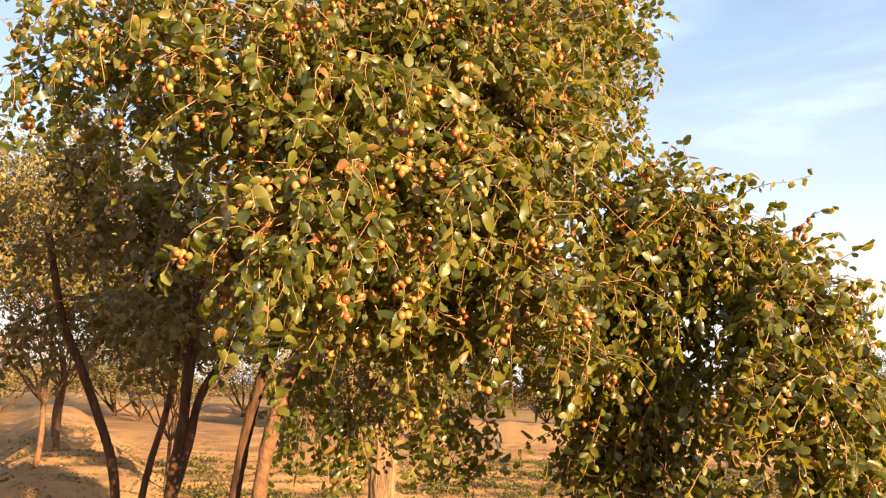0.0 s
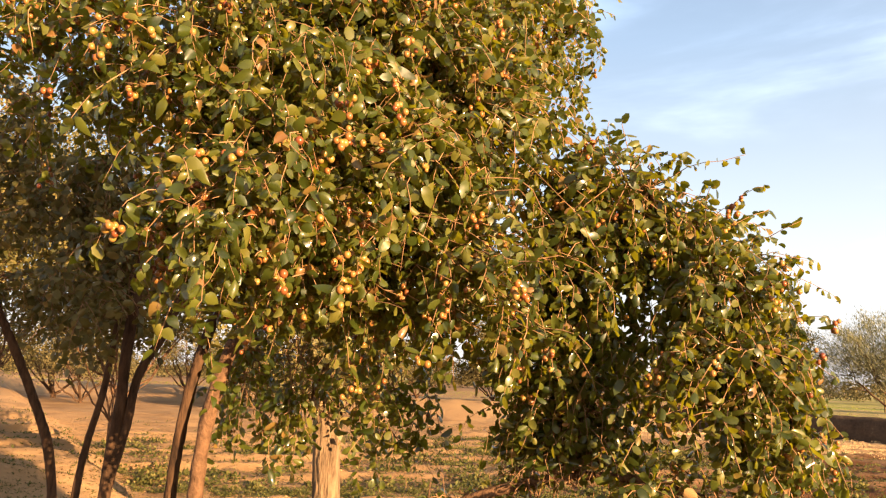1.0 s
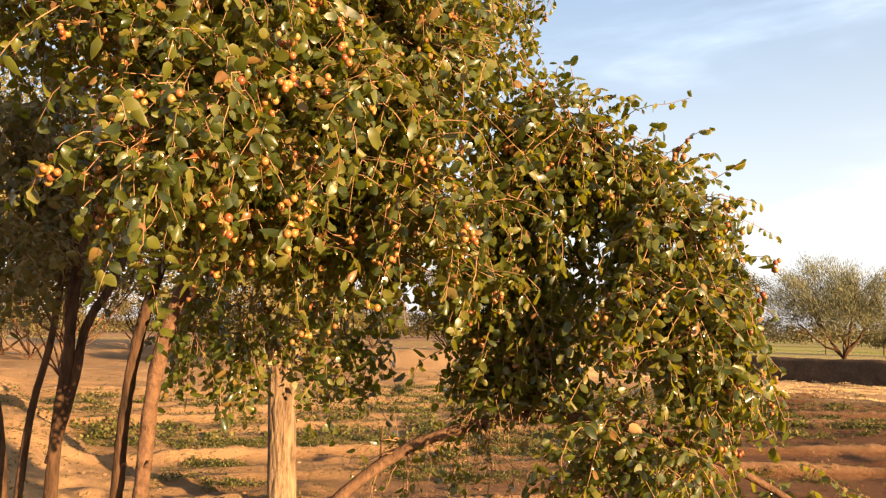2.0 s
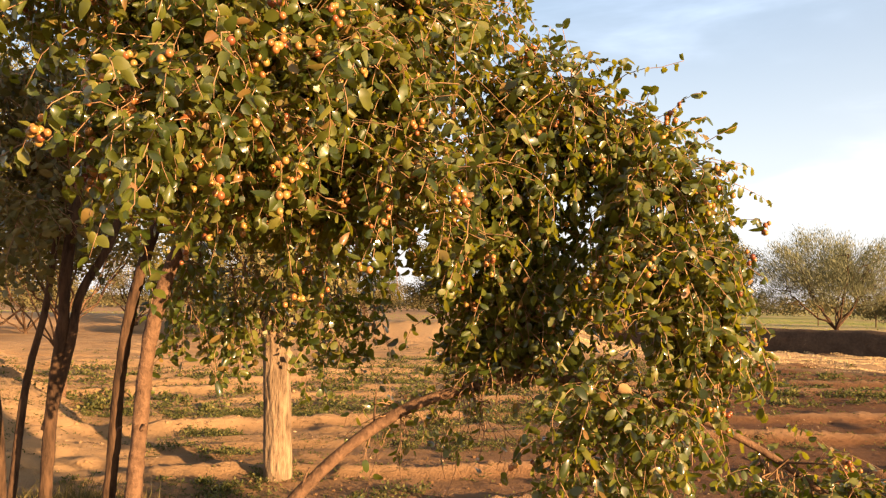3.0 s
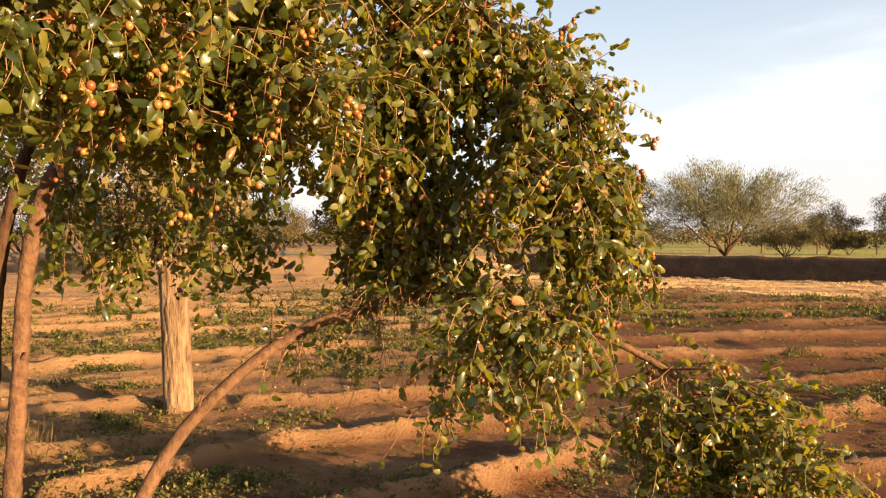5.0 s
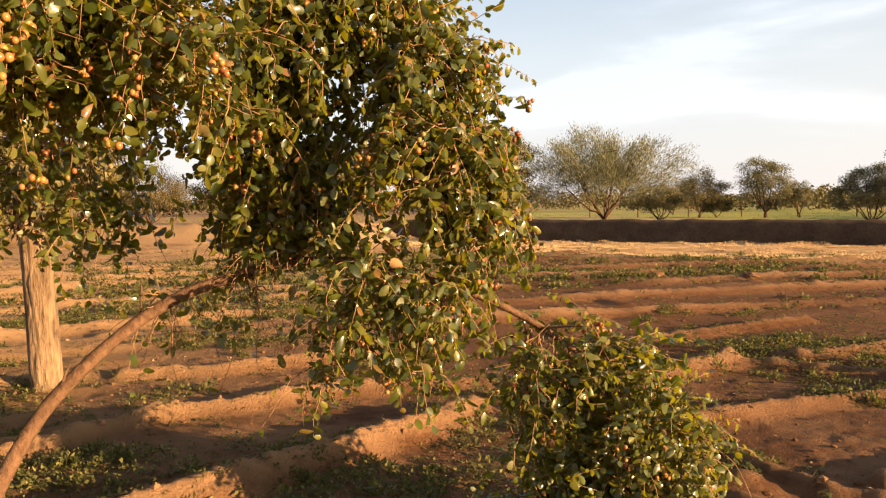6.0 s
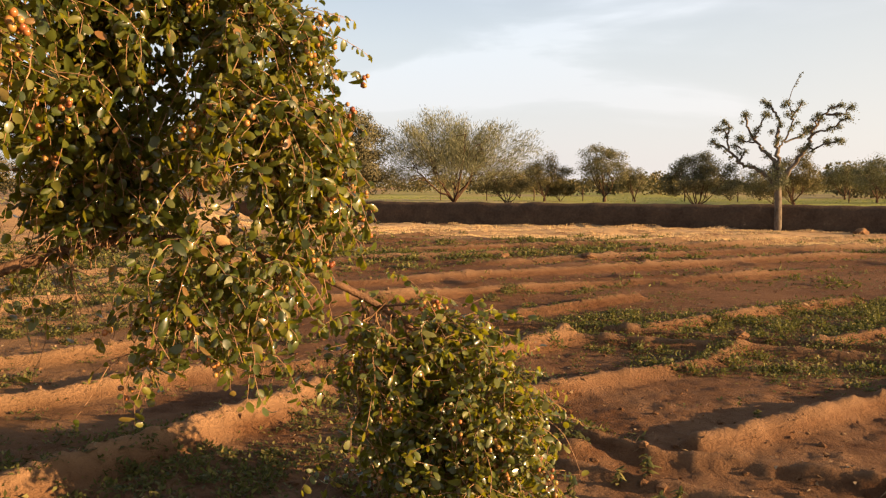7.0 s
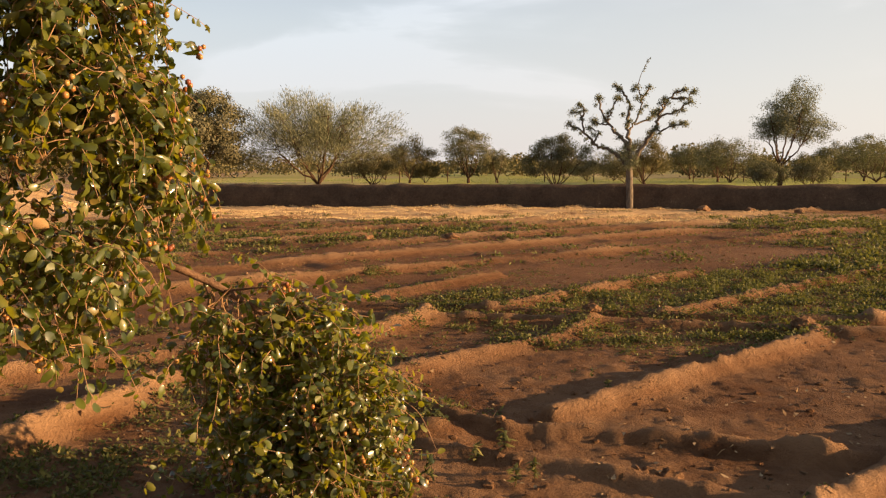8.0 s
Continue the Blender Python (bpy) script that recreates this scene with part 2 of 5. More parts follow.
# far fields beyond the wall carry a green crop
gpos = n.new("ShaderNodeSeparateXYZ")
l.new(tc.outputs["Object"], gpos.inputs["Vector"])
far = n.new("ShaderNodeMapRange")
far.inputs["From Min"].default_value = 52
far.inputs["From Max"].default_value = 60
l.new(gpos.outputs["Y"], far.inputs["Value"])
patch = noise_node(n, l, 0.02, 3, tc.outputs["Object"])
pr = ramp_node(n, [(0.45, (0.30, 0.29, 0.075)), (0.60, (0.38, 0.27, 0.13))])
l.new(patch.outputs["Fac"], pr.inputs["Fac"])
mg = n.new("ShaderNodeMixRGB")
farx = n.new("ShaderNodeMapRange")
farx.inputs["From Min"].default_value = -16
farx.inputs["From Max"].default_value = -6
l.new(gpos.outputs["X"], farx.inputs["Value"])
farm = n.new("ShaderNodeMath")
farm.operation = 'MULTIPLY'
l.new(far.outputs["Result"], farm.inputs[0])
l.new(farx.outputs["Result"], farm.inputs[1])
l.new(farm.outputs[0], mg.inputs["Fac"])
# soil brightens towards the left: its sunlit look is put into the colour
pale = n.new("ShaderNodeMapRange")
pale.inputs["From Min"].default_value = -2.0
pale.inputs["From Max"].default_value = -7.0
l.new(gpos.outputs["X"], pale.inputs["Value"])
ps = noise_node(n, l, 0.6, 4, tc.outputs["Object"])
pm = n.new("ShaderNodeMath")
pm.operation = 'MULTIPLY'
l.new(pale.outputs["Result"], pm.inputs[0])
l.new(ps.outputs["Fac"], pm.inputs[1])
pmx = n.new("ShaderNodeMixRGB")
pmx.inputs["Color2"].default_value = (0.50, 0.32, 0.16, 1)
l.new(pm.outputs[0], pmx.inputs["Fac"])
l.new(mcrest_light.outputs["Color"], pmx.inputs["Color1"])
# streaky strip before the wall, its sunlight painted in as paler soil
along = n.new("ShaderNodeVectorMath")
along.operation = 'DOT_PRODUCT'
along.inputs[1].default_value = (-0.388, -0.922, 0)
l.new(tc.outputs["Object"], along.inputs[0])
strip = ramp_node(n, [(0.0, (0, 0, 0)), (0.04, (1, 1, 1)), (0.45, (0.8, 0.8, 0.8)), (0.85, (0, 0, 0))])
sr = n.new("ShaderNodeMapRange")
sr.inputs["From Min"].default_value = -31.7
sr.inputs["From Max"].default_value = -19.7
l.new(along.outputs["Value"], sr.inputs["Value"])
l.new(sr.outputs["Result"], strip.inputs["Fac"])
smap = n.new("ShaderNodeMapping")
smap.inputs["Rotation"].default_value = (0, 0, radians(22.8))
smap.inputs["Scale"].default_value = (0.25, 1.6, 1)
l.new(tc.outputs["Object"], smap.inputs["Vector"])
sn = noise_node(n, l, 0.8, 5, smap.outputs["Vector"])
snr = ramp_node(n, [(0.34, (0, 0, 0)), (0.52, (1, 1, 1))])
l.new(sn.outputs["Fac"], snr.inputs["Fac"])
sm = n.new("ShaderNodeMath")
sm.operation = 'MULTIPLY'
l.new(strip.outputs["Color"], sm.inputs[0])
l.new(snr.outputs["Color"], sm.inputs[1])
sx = n.new("ShaderNodeMapRange")
sx.inputs["From Min"].default_value = 20.0
sx.inputs["From Max"].default_value = 12.0
l.new(gpos.outputs["X"], sx.inputs["Value"])
sm2 = n.new("ShaderNodeMath")
sm2.operation = 'MULTIPLY'
l.new(sm.outputs[0], sm2.inputs[0])
l.new(sx.outputs["Result"], sm2.inputs[1])
sunlit_strip = n.new("ShaderNodeMixRGB")
sunlit_strip.inputs["Color2"].default_value = (0.50, 0.33, 0.17, 1)
l.new(sm2.outputs[0], sunlit_strip.inputs["Fac"])
l.new(pmx.outputs["Color"], sunlit_strip.inputs["Color1"])
l.new(sunlit_strip.outputs["Color"], mg.inputs["Color1"])
l.new(pr.outputs["Color"], mg.inputs["Color2"])
l.new(mg.outputs["Color"], b.inputs["Base Color"])
ma = n.new("ShaderNodeMath")
ma.operation = 'MULTIPLY_ADD'
ma.inputs[1].default_value = 0.8
l.new(s3.outputs["Fac"], ma.inputs[0])
l.new(s2.outputs["Fac"], ma.inputs[2])
bump = n.new("ShaderNodeBump")
bump.inputs["Strength"].default_value = 0.9
bump.inputs["Distance"].default_value = 0.05
l.new(ma.outputs[0], bump.inputs["Height"])
l.new(bump.outputs["Normal"], b.inputs["Normal"])

# mud wall
M_WALL, n, l, b = material("dark_mud_wall", 0.95, 0.1)
tc = n.new("ShaderNodeTexCoord")
a = noise_node(n, l, 1.3, 6, tc.outputs["Object"], 0.65)
c = noise_node(n, l, 11, 6, tc.outputs["Object"], 0.7)
r = ramp_node(n, [(0.3, (0.036, 0.024, 0.017)), (0.60, (0.10, 0.066, 0.043)), (0.70, (0.22, 0.16, 0.11))])
mm = n.new("ShaderNodeMixRGB")
mm.inputs["Fac"].default_value = 0.45
l.new(a.outputs["Fac"], mm.inputs["Color1"])
l.new(c.outputs["Fac"], mm.inputs["Color2"])
l.new(mm.outputs["Color"], r.inputs["Fac"])
l.new(r.outputs["Color"], b.inputs["Base Color"])
bump = n.new("ShaderNodeBump")
bump.inputs["Strength"].default_value = 1.0
bump.inputs["Distance"].default_value = 0.03
l.new(c.outputs["Fac"], bump.inputs["Height"])
l.new(bump.outputs["Normal"], b.inputs["Normal"])


# ---- geometry helpers ----
rng = np.random.default_rng(7)


def attach(ob, parent):
    """Makes ob a part of parent without moving it."""
    ob.parent = parent
    ob.matrix_parent_inverse = Matrix.Translation(parent.location).inverted()


def link_mesh(name, verts, faces, mat, parent=None, label="", smooth=True):
    """faces: list of index arrays (n, k)."""
    me = bpy.data.meshes.new(name)
    verts = np.asarray(verts, dtype=np.float32)
    faces = [np.asarray(f, dtype=np.int32) for f in faces if len(f)]
    loops = np.concatenate([f.ravel() for f in faces])
    sizes = np.concatenate([np.full(len(f), f.shape[1], dtype=np.int32) for f in faces])
    starts = np.concatenate([[0], np.cumsum(sizes)[:-1]]).astype(np.int32)
    me.vertices.add(len(verts))
    me.vertices.foreach_set("co", verts.ravel())
    me.loops.add(len(loops))
    me.loops.foreach_set("vertex_index", loops)
    me.polygons.add(len(sizes))
    me.polygons.foreach_set("loop_start", starts)
    me.polygons.foreach_set("loop_total", sizes)
    me.polygons.foreach_set("use_smooth", np.full(len(sizes), smooth))
    me.update(calc_edges=True)
    me.materials.append(mat)
    ob = new(name, me)
    if parent:
        attach(ob, parent)
    if label:
        ob["label"] = label
    return ob


def unit(v):
    return v / np.maximum(np.linalg.norm(v, axis=-1, keepdims=True), 1e-9)


LEAF_T = [(0, 0), (.16, -.42), (.16, 0), (.16, .42), (.46, -.5), (.46, 0), (.46, .5), (.80, -.28), (.80, 0), (.80, .28), (1, 0)]
LEAF_Q = [(1, 2, 5, 4), (2, 3, 6, 5), (4, 5, 8, 7), (5, 6, 9, 8)]
LEAF_3 = [(0, 2, 1), (0, 3, 2), (7, 8, 10), (8, 9, 10)]
LEAF2_T = [(0, 0), (.15, -.34), (.15, .34), (.48, -.5), (.48, 0), (.48, .5), (.83, -.38), (.83, .38), (1, 0)]
LEAF2_Q = [(0, 4, 3, 1), (0, 2, 5, 4), (4, 8, 6, 3), (4, 5, 7, 8)]
BLADE_T = [(0, 0), (.45, -.5), (.45, .5), (1, 0)]
BLADE_3 = [(0, 2, 1), (1, 2, 3)]


def leaf_arrays(pos, axis, up, length, width, full=True, curl=0.46):
    """Vertices and faces of many leaves at once."""
    pos, axis, up = (np.asarray(v, dtype=float) for v in (pos, axis, up))
    axis = unit(axis)
    side = unit(np.cross(axis, up))
    nor = np.cross(side, axis)
    t = np.array(LEAF_T if full is True else LEAF2_T if full else BLADE_T)
    u, v = t[:, 0], t[:, 1]
    n = len(pos)
    length, width = np.broadcast_to(length, n), np.broadcast_to(width, n)
    cu = curl * rng.normal(1.1, 1.0, n)
    fold = rng.normal(-0.40, 0.6, n)
    tw = rng.normal(0, 0.55, n)[:, None] * (u - 0.3)[None]      # each blade twists along its length
    ct, st = np.cos(tw)[:, :, None], np.sin(tw)[:, :, None]
    vv = (v[None] * width[:, None])[:, :, None]
    dip = (np.abs(v)[None] * width[:, None] * fold[:, None])[:, :, None]
    p = (pos[:, None] + axis[:, None] * (u[None, :, None] * length[:, None, None])
         + side[:, None] * (vv * ct - dip * st) + nor[:, None] * (vv * st + dip * ct)
         - nor[:, None] * (((u ** 2)[None] * length[:, None] * cu[:, None])[:, :, None]))
    base = (np.arange(n) * len(t))[:, None, None]
    if full == 2 and full is not True:
        f = [(np.array(LEAF2_Q)[None] + base).reshape(-1, 4)]
    elif full:
        f = [(np.array(LEAF_Q)[None] + base).reshape(-1, 4), (np.array(LEAF_3)[None] + base).reshape(-1, 3)]
    else:
        f = [(np.array(BLADE_3)[None] + base).reshape(-1, 3)]
    return p.reshape(-1, 3), f


def tube_arrays(paths, sides=8):
    """paths: list of (points (n,3), radii (n,)). Returns vertices and faces of round tapered tubes."""
    V, Q, T, off = [], [], [], 0
    ang = np.linspace(0, 2 * np.pi, sides, endpoint=False)
    for pts, rad in paths:
        pts, rad = np.asarray(pts, float), np.asarray(rad, float)
        tan = unit(np.gradient(pts, axis=0))
        ref = np.array([0.31, 0.95, 0.1]) if abs(tan[0][1]) < 0.8 else np.array([1.0, 0, 0])
        a = unit(np.cross(tan, ref))
        c = np.cross(tan, a)
        ring = pts[:, None] + (a[:, None] * np.cos(ang)[None, :, None] + c[:, None] * np.sin(ang)[None, :, None]) * rad[:, None, None]
        n = len(pts)
        V.append(ring.reshape(-1, 3))
        i, j = np.meshgrid(np.arange(n - 1), np.arange(sides), indexing="ij")
        k = (j + 1) % sides
        Q.append(np.stack([i * sides + j, i * sides + k, (i + 1) * sides + k, (i + 1) * sides + j], -1).reshape(-1, 4) + off)
        V.append(pts[-1:])
        tip = off + n * sides
        T.append(np.stack([(n - 1) * sides + np.arange(sides) + off, (n - 1) * sides + (np.arange(sides) + 1) % sides + off, np.full(sides, tip)], -1))
        off += n * sides + 1
    return np.concatenate(V), [np.concatenate(Q), np.concatenate(T)]


def bent(points, n=16, wob=0.0):
    """A smooth curve through a few points (Catmull-Rom), n samples a piece."""
    P = np.asarray(points, float)
    P = np.concatenate([[2 * P[0] - P[1]], P, [2 * P[-1] - P[-2]]])
    out = []
    for k in range(1, len(P) - 2):
        t = np.linspace(0, 1, n, endpoint=(k == len(P) - 3))[:, None]
        a, b, c, d = P[k - 1], P[k], P[k + 1], P[k + 2]
        out.append(0.5 * ((2 * b) + (c - a) * t + (2 * a - 5 * b + 4 * c - d) * t ** 2 + (3 * b - a - 3 * c + d) * t ** 3))
    q = np.concatenate(out)
    if wob:
        q[1:-1] += rng.normal(0, wob, (len(q) - 2, 3))
    return q


def hash2(i, j):
    h = np.sin(i * 127.1 + j * 311.7) * 43758.5453
    return h - np.floor(h)


def vnoise(x, y):
    i, j = np.floor(x), np.floor(y)
    u, v = x - i, y - j
    u, v = u * u * (3 - 2 * u), v * v * (3 - 2 * v)
    return (hash2(i, j) * (1 - u) + hash2(i + 1, j) * u) * (1 - v) + (hash2(i, j + 1) * (1 - u) + hash2(i + 1, j + 1) * u) * v


def fbm(x, y, octaves=4):
    s, a = 0.0, 0.5
    for k in range(octaves):
        s = s + a * (vnoise(x + 17.3 * k, y - 9.1 * k) - 0.5)
        x, y, a = x * 2.03, y * 2.03, a * 0.5
    return s


# ---- ground: an irrigated sandy field with low earth bunds ----
BUNDS = [  # crest lines of the low earth banks: points, height, half width
    ([(1.62, 4.70), (2.9, 5.42), (4.54, 6.27), (4.86, 6.60)], 0.125, 0.16),
    ([(0.45, 5.45), (0.81, 5.12), (1.25, 4.52), (1.95, 4.30), (2.78, 3.80), (3.9, 3.2)], 0.09, 0.15),
    ([(0.75, 4.35), (1.5, 3.85), (2.35, 3.10)], 0.07, 0.14),
    ([(2.25, 3.02), (2.73, 3.27), (4.2, 4.1)], 0.15, 0.17),
    ([(-0.6, 8.9), (1.41, 8.16), (3.02, 7.58), (4.82, 6.74), (6.7, 5.9)], 0.11, 0.17),
    ([(-0.4, 9.6), (0.6, 9.15), (2.15, 8.45), (3.83, 7.72), (5.7, 6.95)], 0.10, 0.17),
    ([(2.90, 7.46), (2.51, 6.97), (1.46, 6.41), (0.95, 6.05), (0.1, 5.45)], 0.11, 0.17),
    ([(1.41, 8.16), (0.72, 7.49), (-0.25, 6.8)], 0.16, 0.20),
    ([(3.83, 7.74), (5.2, 8.5), (6.6, 9.3), (9.0, 10.7)], 0.13, 0.18),
    ([(2.15, 8.47), (3.95, 9.65), (6.0, 10.9)], 0.12, 0.18),
    ([(0.55, 9.2), (1.4, 10.0), (3.0, 11.3)], 0.11, 0.19),
    ([(5.75, 6.95), (7.2, 7.7), (8.8, 8.5)], 0.13, 0.18),
    ([(-2.95, 2.95), (-2.41, 3.69), (-1.77, 4.56), (-1.14, 5.47), (-0.90, 6.10)], 0.19, 0.17),
    ([(-4.0, 3.9), (-3.48, 4.90), (-3.27, 5.39), (-2.82, 5.74), (-2.47, 6.09), (-1.8, 6.7)], 0.16, 0.16),
    ([(-4.55, 3.9), (-3.9, 4.7)], 0.11, 0.15),
    ([(-4.3, 6.75), (-3.56, 7.13), (-2.94, 7.64), (-2.2, 8.3)], 0.15, 0.17),
    ([(-2.3, 6.3), (-0.93, 7.05)], 0.11, 0.17)]
HEAPS = [(3.03, 7.60, 0.03, 0.17), (1.43, 8.16, 0.03, 0.17), (0.83, 4.62, 0.08, 0.16), (2.80, 3.82, 0.06, 0.16), (5.8, 6.95, 0.05, 0.2), (-3.25, 5.4, 0.05, 0.15)]


def beds(x, y, deg, gap, length):
    """Bed coordinates: along, across, and the indices of the plot."""
    a = radians(deg)
    v = -math.sin(a) * x + math.cos(a) * y + 0.9 * fbm(x * 0.25, y * 0.25, 2)
    t = math.cos(a) * x + math.sin(a) * y + 0.6 * fbm(x * 0.3 + 9, y * 0.3, 2)
    lane = np.floor(v / gap)
    s_ = t / length + 0.43 * lane
    return t, v, lane, s_


def crop_density(x, y):
    """How thickly the crop has come up, plot by plot."""
    t, v, lane, s_ = beds(x, y, 24, 1.9, 6.5)
    d = np.hypot(x, y)
    h = hash2(lane + 3, np.floor(s_) - 5)
    edge = np.minimum(np.abs((v / 1.9) % 1 - 0.5) * 2, 1)
    den = 0.75 * (h - 0.42) + 0.9 * fbm(x * 0.45, y * 0.8, 3) + 0.7 * fbm(x * 2.2, y * 2.2, 2) - 0.25 * (edge > 0.86)
    bare = np.clip((7.4 - d) / 1.0, 0, 1) * np.clip((x - 0.7 + 0.5 * fbm(x, y, 2)) / 0.6, 0, 1)
    green = np.exp(-(((x - 6.3) / 1.6) ** 2 + ((y - 8.4) / 0.9) ** 2)) + np.exp(-(((x - 2.9) / 1.5) ** 2 + ((y - 9.6) / 0.8) ** 2))
    return den - 0.55 * bare + 0.22 * green + 0.10 * np.clip((-2.0 - x) / 3, 0, 1) - 0.5 * np.clip((d - 22) / 5, 0, 1) + 0.7 * np.exp(-(((x - 15.5) / 4) ** 2 + ((y - 19.5) / 2.5) ** 2))


def ground_z(x, y):
    x, y = np.asarray(x, float), np.asarray(y, float)
    d = np.hypot(x, y)
    fine = np.clip((d - 1.7) / 0.9, 0, 1) * np.clip((y - 0.3 + 0.12 * np.abs(x)) / 1.2, 0, 1)
    near = np.clip((60 - d) / 40, 0, 1)
    all_round = np.maximum(fine, 0.75 * np.clip((d - 0.5) / 1.2, 0, 1) * np.clip((16 - d) / 8, 0, 1))
    z = 0.10 * fbm(x * 0.35, y * 0.35, 3) + near * (0.035 * all_round * fbm(x * 2.1, y * 2.1, 3) + 0.03 * fine * np.abs(fbm(x * 7.0, y * 7.0, 4)) + 0.02 * all_round * np.abs(fbm(x * 4.1, y * 4.1, 2)))
    wob = 0.20 * fbm(x * 0.9 + 5, y * 0.9, 3) + 0.20 * fbm(x * 6 + 5, y * 6, 3)
    ragged = 1 + 0.55 * fbm(x * 1.3, y * 1.3, 2) + 0.55 * fbm(x * 6, y * 6, 3) + 0.45 * fbm(x * 17, y * 17, 3)
    for line, h, w in BUNDS:
        q = np.full(x.shape, 1e3)
        for (x0, y0), (x1, y1) in zip(line[:-1], line[1:]):
            ux, uy = x1 - x0, y1 - y0
            t = np.clip(((x - x0) * ux + (y - y0) * uy) / (ux * ux + uy * uy), 0, 1)
            q = np.minimum(q, np.hypot(x - x0 - t * ux, y - y0 - t * uy))
        q = q + wob * 0.35
        z = np.maximum(z, z * 0.4 + 0.84 * h * ragged * np.exp(-np.abs(q / (0.62 * w)) ** 2.4))
    for hx, hy, h, w in HEAPS:
        z = z + h * ragged * np.exp(-(np.hypot(x - hx, y - hy) / w + 0.5 * wob) ** 2)
    z = z + fine * np.clip((14 - d) / 6, 0, 1) * (0.035 * np.abs(fbm(x * 17, y * 17, 4)) + 0.06 * np.clip(fbm(x * 8 + 40, y * 8, 4) - 0.06, 0, 1))
    # rows of beds further out
    for deg, gap, length, side in ((24, 1.9, 6.5, np.clip((x + 3.5) / 2, 0, 1)), (46, 1.5, 5.0, np.clip((-1.5 - x) / 2, 0, 1))):
        t, v, lane, s_ = beds(x, y, deg, gap, length)
        band = np.abs((v / gap) % 1 - 0.5) * gap
        cross = np.abs(s_ % 1 - 0.5) * length
        brk = np.clip(2.6 * (fbm(t * 0.35 + 3.1 * lane, lane * 7.7, 2) + 0.24), 0, 1)
        out = np.clip((np.maximum(v - 8.9, -x * 0.9 - 3.4)) / 1.5, 0, 1) * np.clip((44 - d) / 6, 0, 1) * side
        bank = np.maximum(brk * np.exp(-((band + 0.30 * wob) / 0.15) ** 2), 0.4 * np.exp(-((cross + 0.30 * wob) / 0.15) ** 2))
        # trodden crumbs and old furrows drawn out along the beds
        furrow = np.clip(fbm(t * 0.55 + 31, v * 2.6, 4) + 0.02, 0, 1)
        z = z + out * (0.14 * ragged * bank + 0.17 * furrow)
    # sandy bank along the far left edge of the field
    e = (y - 31.0) + 0.10 * (x + 14)
    bank = np.clip((-7.5 - x) / 3.0, 0, 1) * np.clip((e + 1.2 * fbm(x * 0.3, y * 0.3, 3) + 1) / 2.2, 0, 1)
    z = z + 0.75 * bank * np.clip((60 - y) / 20, 0, 1)
    # path embankment among the left-hand trees
    p = np.hypot(np.maximum(x + 8.0, 0) * 0.6, (x * 0.55 + y * 0.84) - 0.2 + 0.5 * fbm(x * 0.4, y * 0.4, 2))
    z = z + 0.55 * np.exp(-(p / 1.2) ** 4) * np.clip((-7.0 - x) / 2.5, 0, 1)
    return z


def build_ground():
    rad = np.concatenate([np.arange(0.3, 2.2, 0.1), 2.2 * 1.008 ** np.arange(0, 345), 34.2 * 1.03 ** np.arange(0, 25), 71.6 * 1.09 ** np.arange(1, 43)])
    ang = np.concatenate([np.arange(-62, 70, 0.41), np.arange(70, 298, 1.4)])
    th = np.radians(90 + ang)
    R, A = np.meshgrid(rad, th, indexing="ij")
    X, Y = R * np.cos(A), R * np.sin(A)
    Z = ground_z(X, Y)
    n, m = X.shape
    i, j = np.meshgrid(np.arange(n - 1), np.arange(m), indexing="ij")
    k = (j + 1) % m
    q = np.stack([i * m + j, (i + 1) * m + j, (i + 1) * m + k, i * m + k], -1).reshape(-1, 4)
    V = np.stack([X, Y, Z], -1).reshape(-1, 3)
    V = np.concatenate([V, [[0, 0, float(Z[0].mean())]]])
    T = np.stack([np.arange(m), (np.arange(m) + 1) % m, np.full(m, n * m)], -1)
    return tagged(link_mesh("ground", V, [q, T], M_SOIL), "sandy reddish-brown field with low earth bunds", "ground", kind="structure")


build_ground()


# ---- field wall ----
def build_wall():
    a, b = np.array([-9.0, 37.9]), np.array([75.0, 2.6])
    L = np.hypot(*(b - a))
    d = (b - a) / L
    nrm = np.array([-d[1], d[0]])
    s = np.arange(0, L, 0.22)
    prof = [(-0.30, -0.3), (-0.27, 0.25), (-0.24, 0.6), (-0.21, 0.9), (-0.14, 1.0), (0.0, 1.04), (0.14, 1.0), (0.21, 0.9), (0.24, 0.6), (0.27, 0.25), (0.30, -0.3)]
    V = []
    for k, (w, h) in enumerate(prof):
        x = a[0] + d[0] * s + nrm[0] * w
        y = a[1] + d[1] * s + nrm[1] * w
        rise = 1.0 + 0.12 * fbm(s * 0.35, s * 0 + 2, 3) + 0.12 * fbm(s * 1.7, s * 0 + 9, 3)
        bulge = 0.07 * fbm(s * 1.3, np.full_like(s, h * 4 + k), 3)
        V.append(np.stack([x + nrm[0] * bulge, y + nrm[1] * bulge, h * 0.91 * (rise if h > 0.5 else np.ones_like(s))], -1))
    m, n = len(prof), len(s)
    V = np.concatenate(V)
    i, j = np.meshgrid(np.arange(m - 1), np.arange(n - 1), indexing="ij")
    q = np.stack([i * n + j, i * n + j + 1, (i + 1) * n + j + 1, (i + 1) * n + j], -1).reshape(-1, 4)
    ob = tagged(link_mesh("wall_field", V, [q], M_WALL), "low dark weathered mud field wall", "wall", kind="structure")
    return ob


build_wall()


# ---- trees ----
def empty(name, at, label, category, group=""):
    ob = tagged(new(name), label, category, group)
    ob.location = at
    return ob


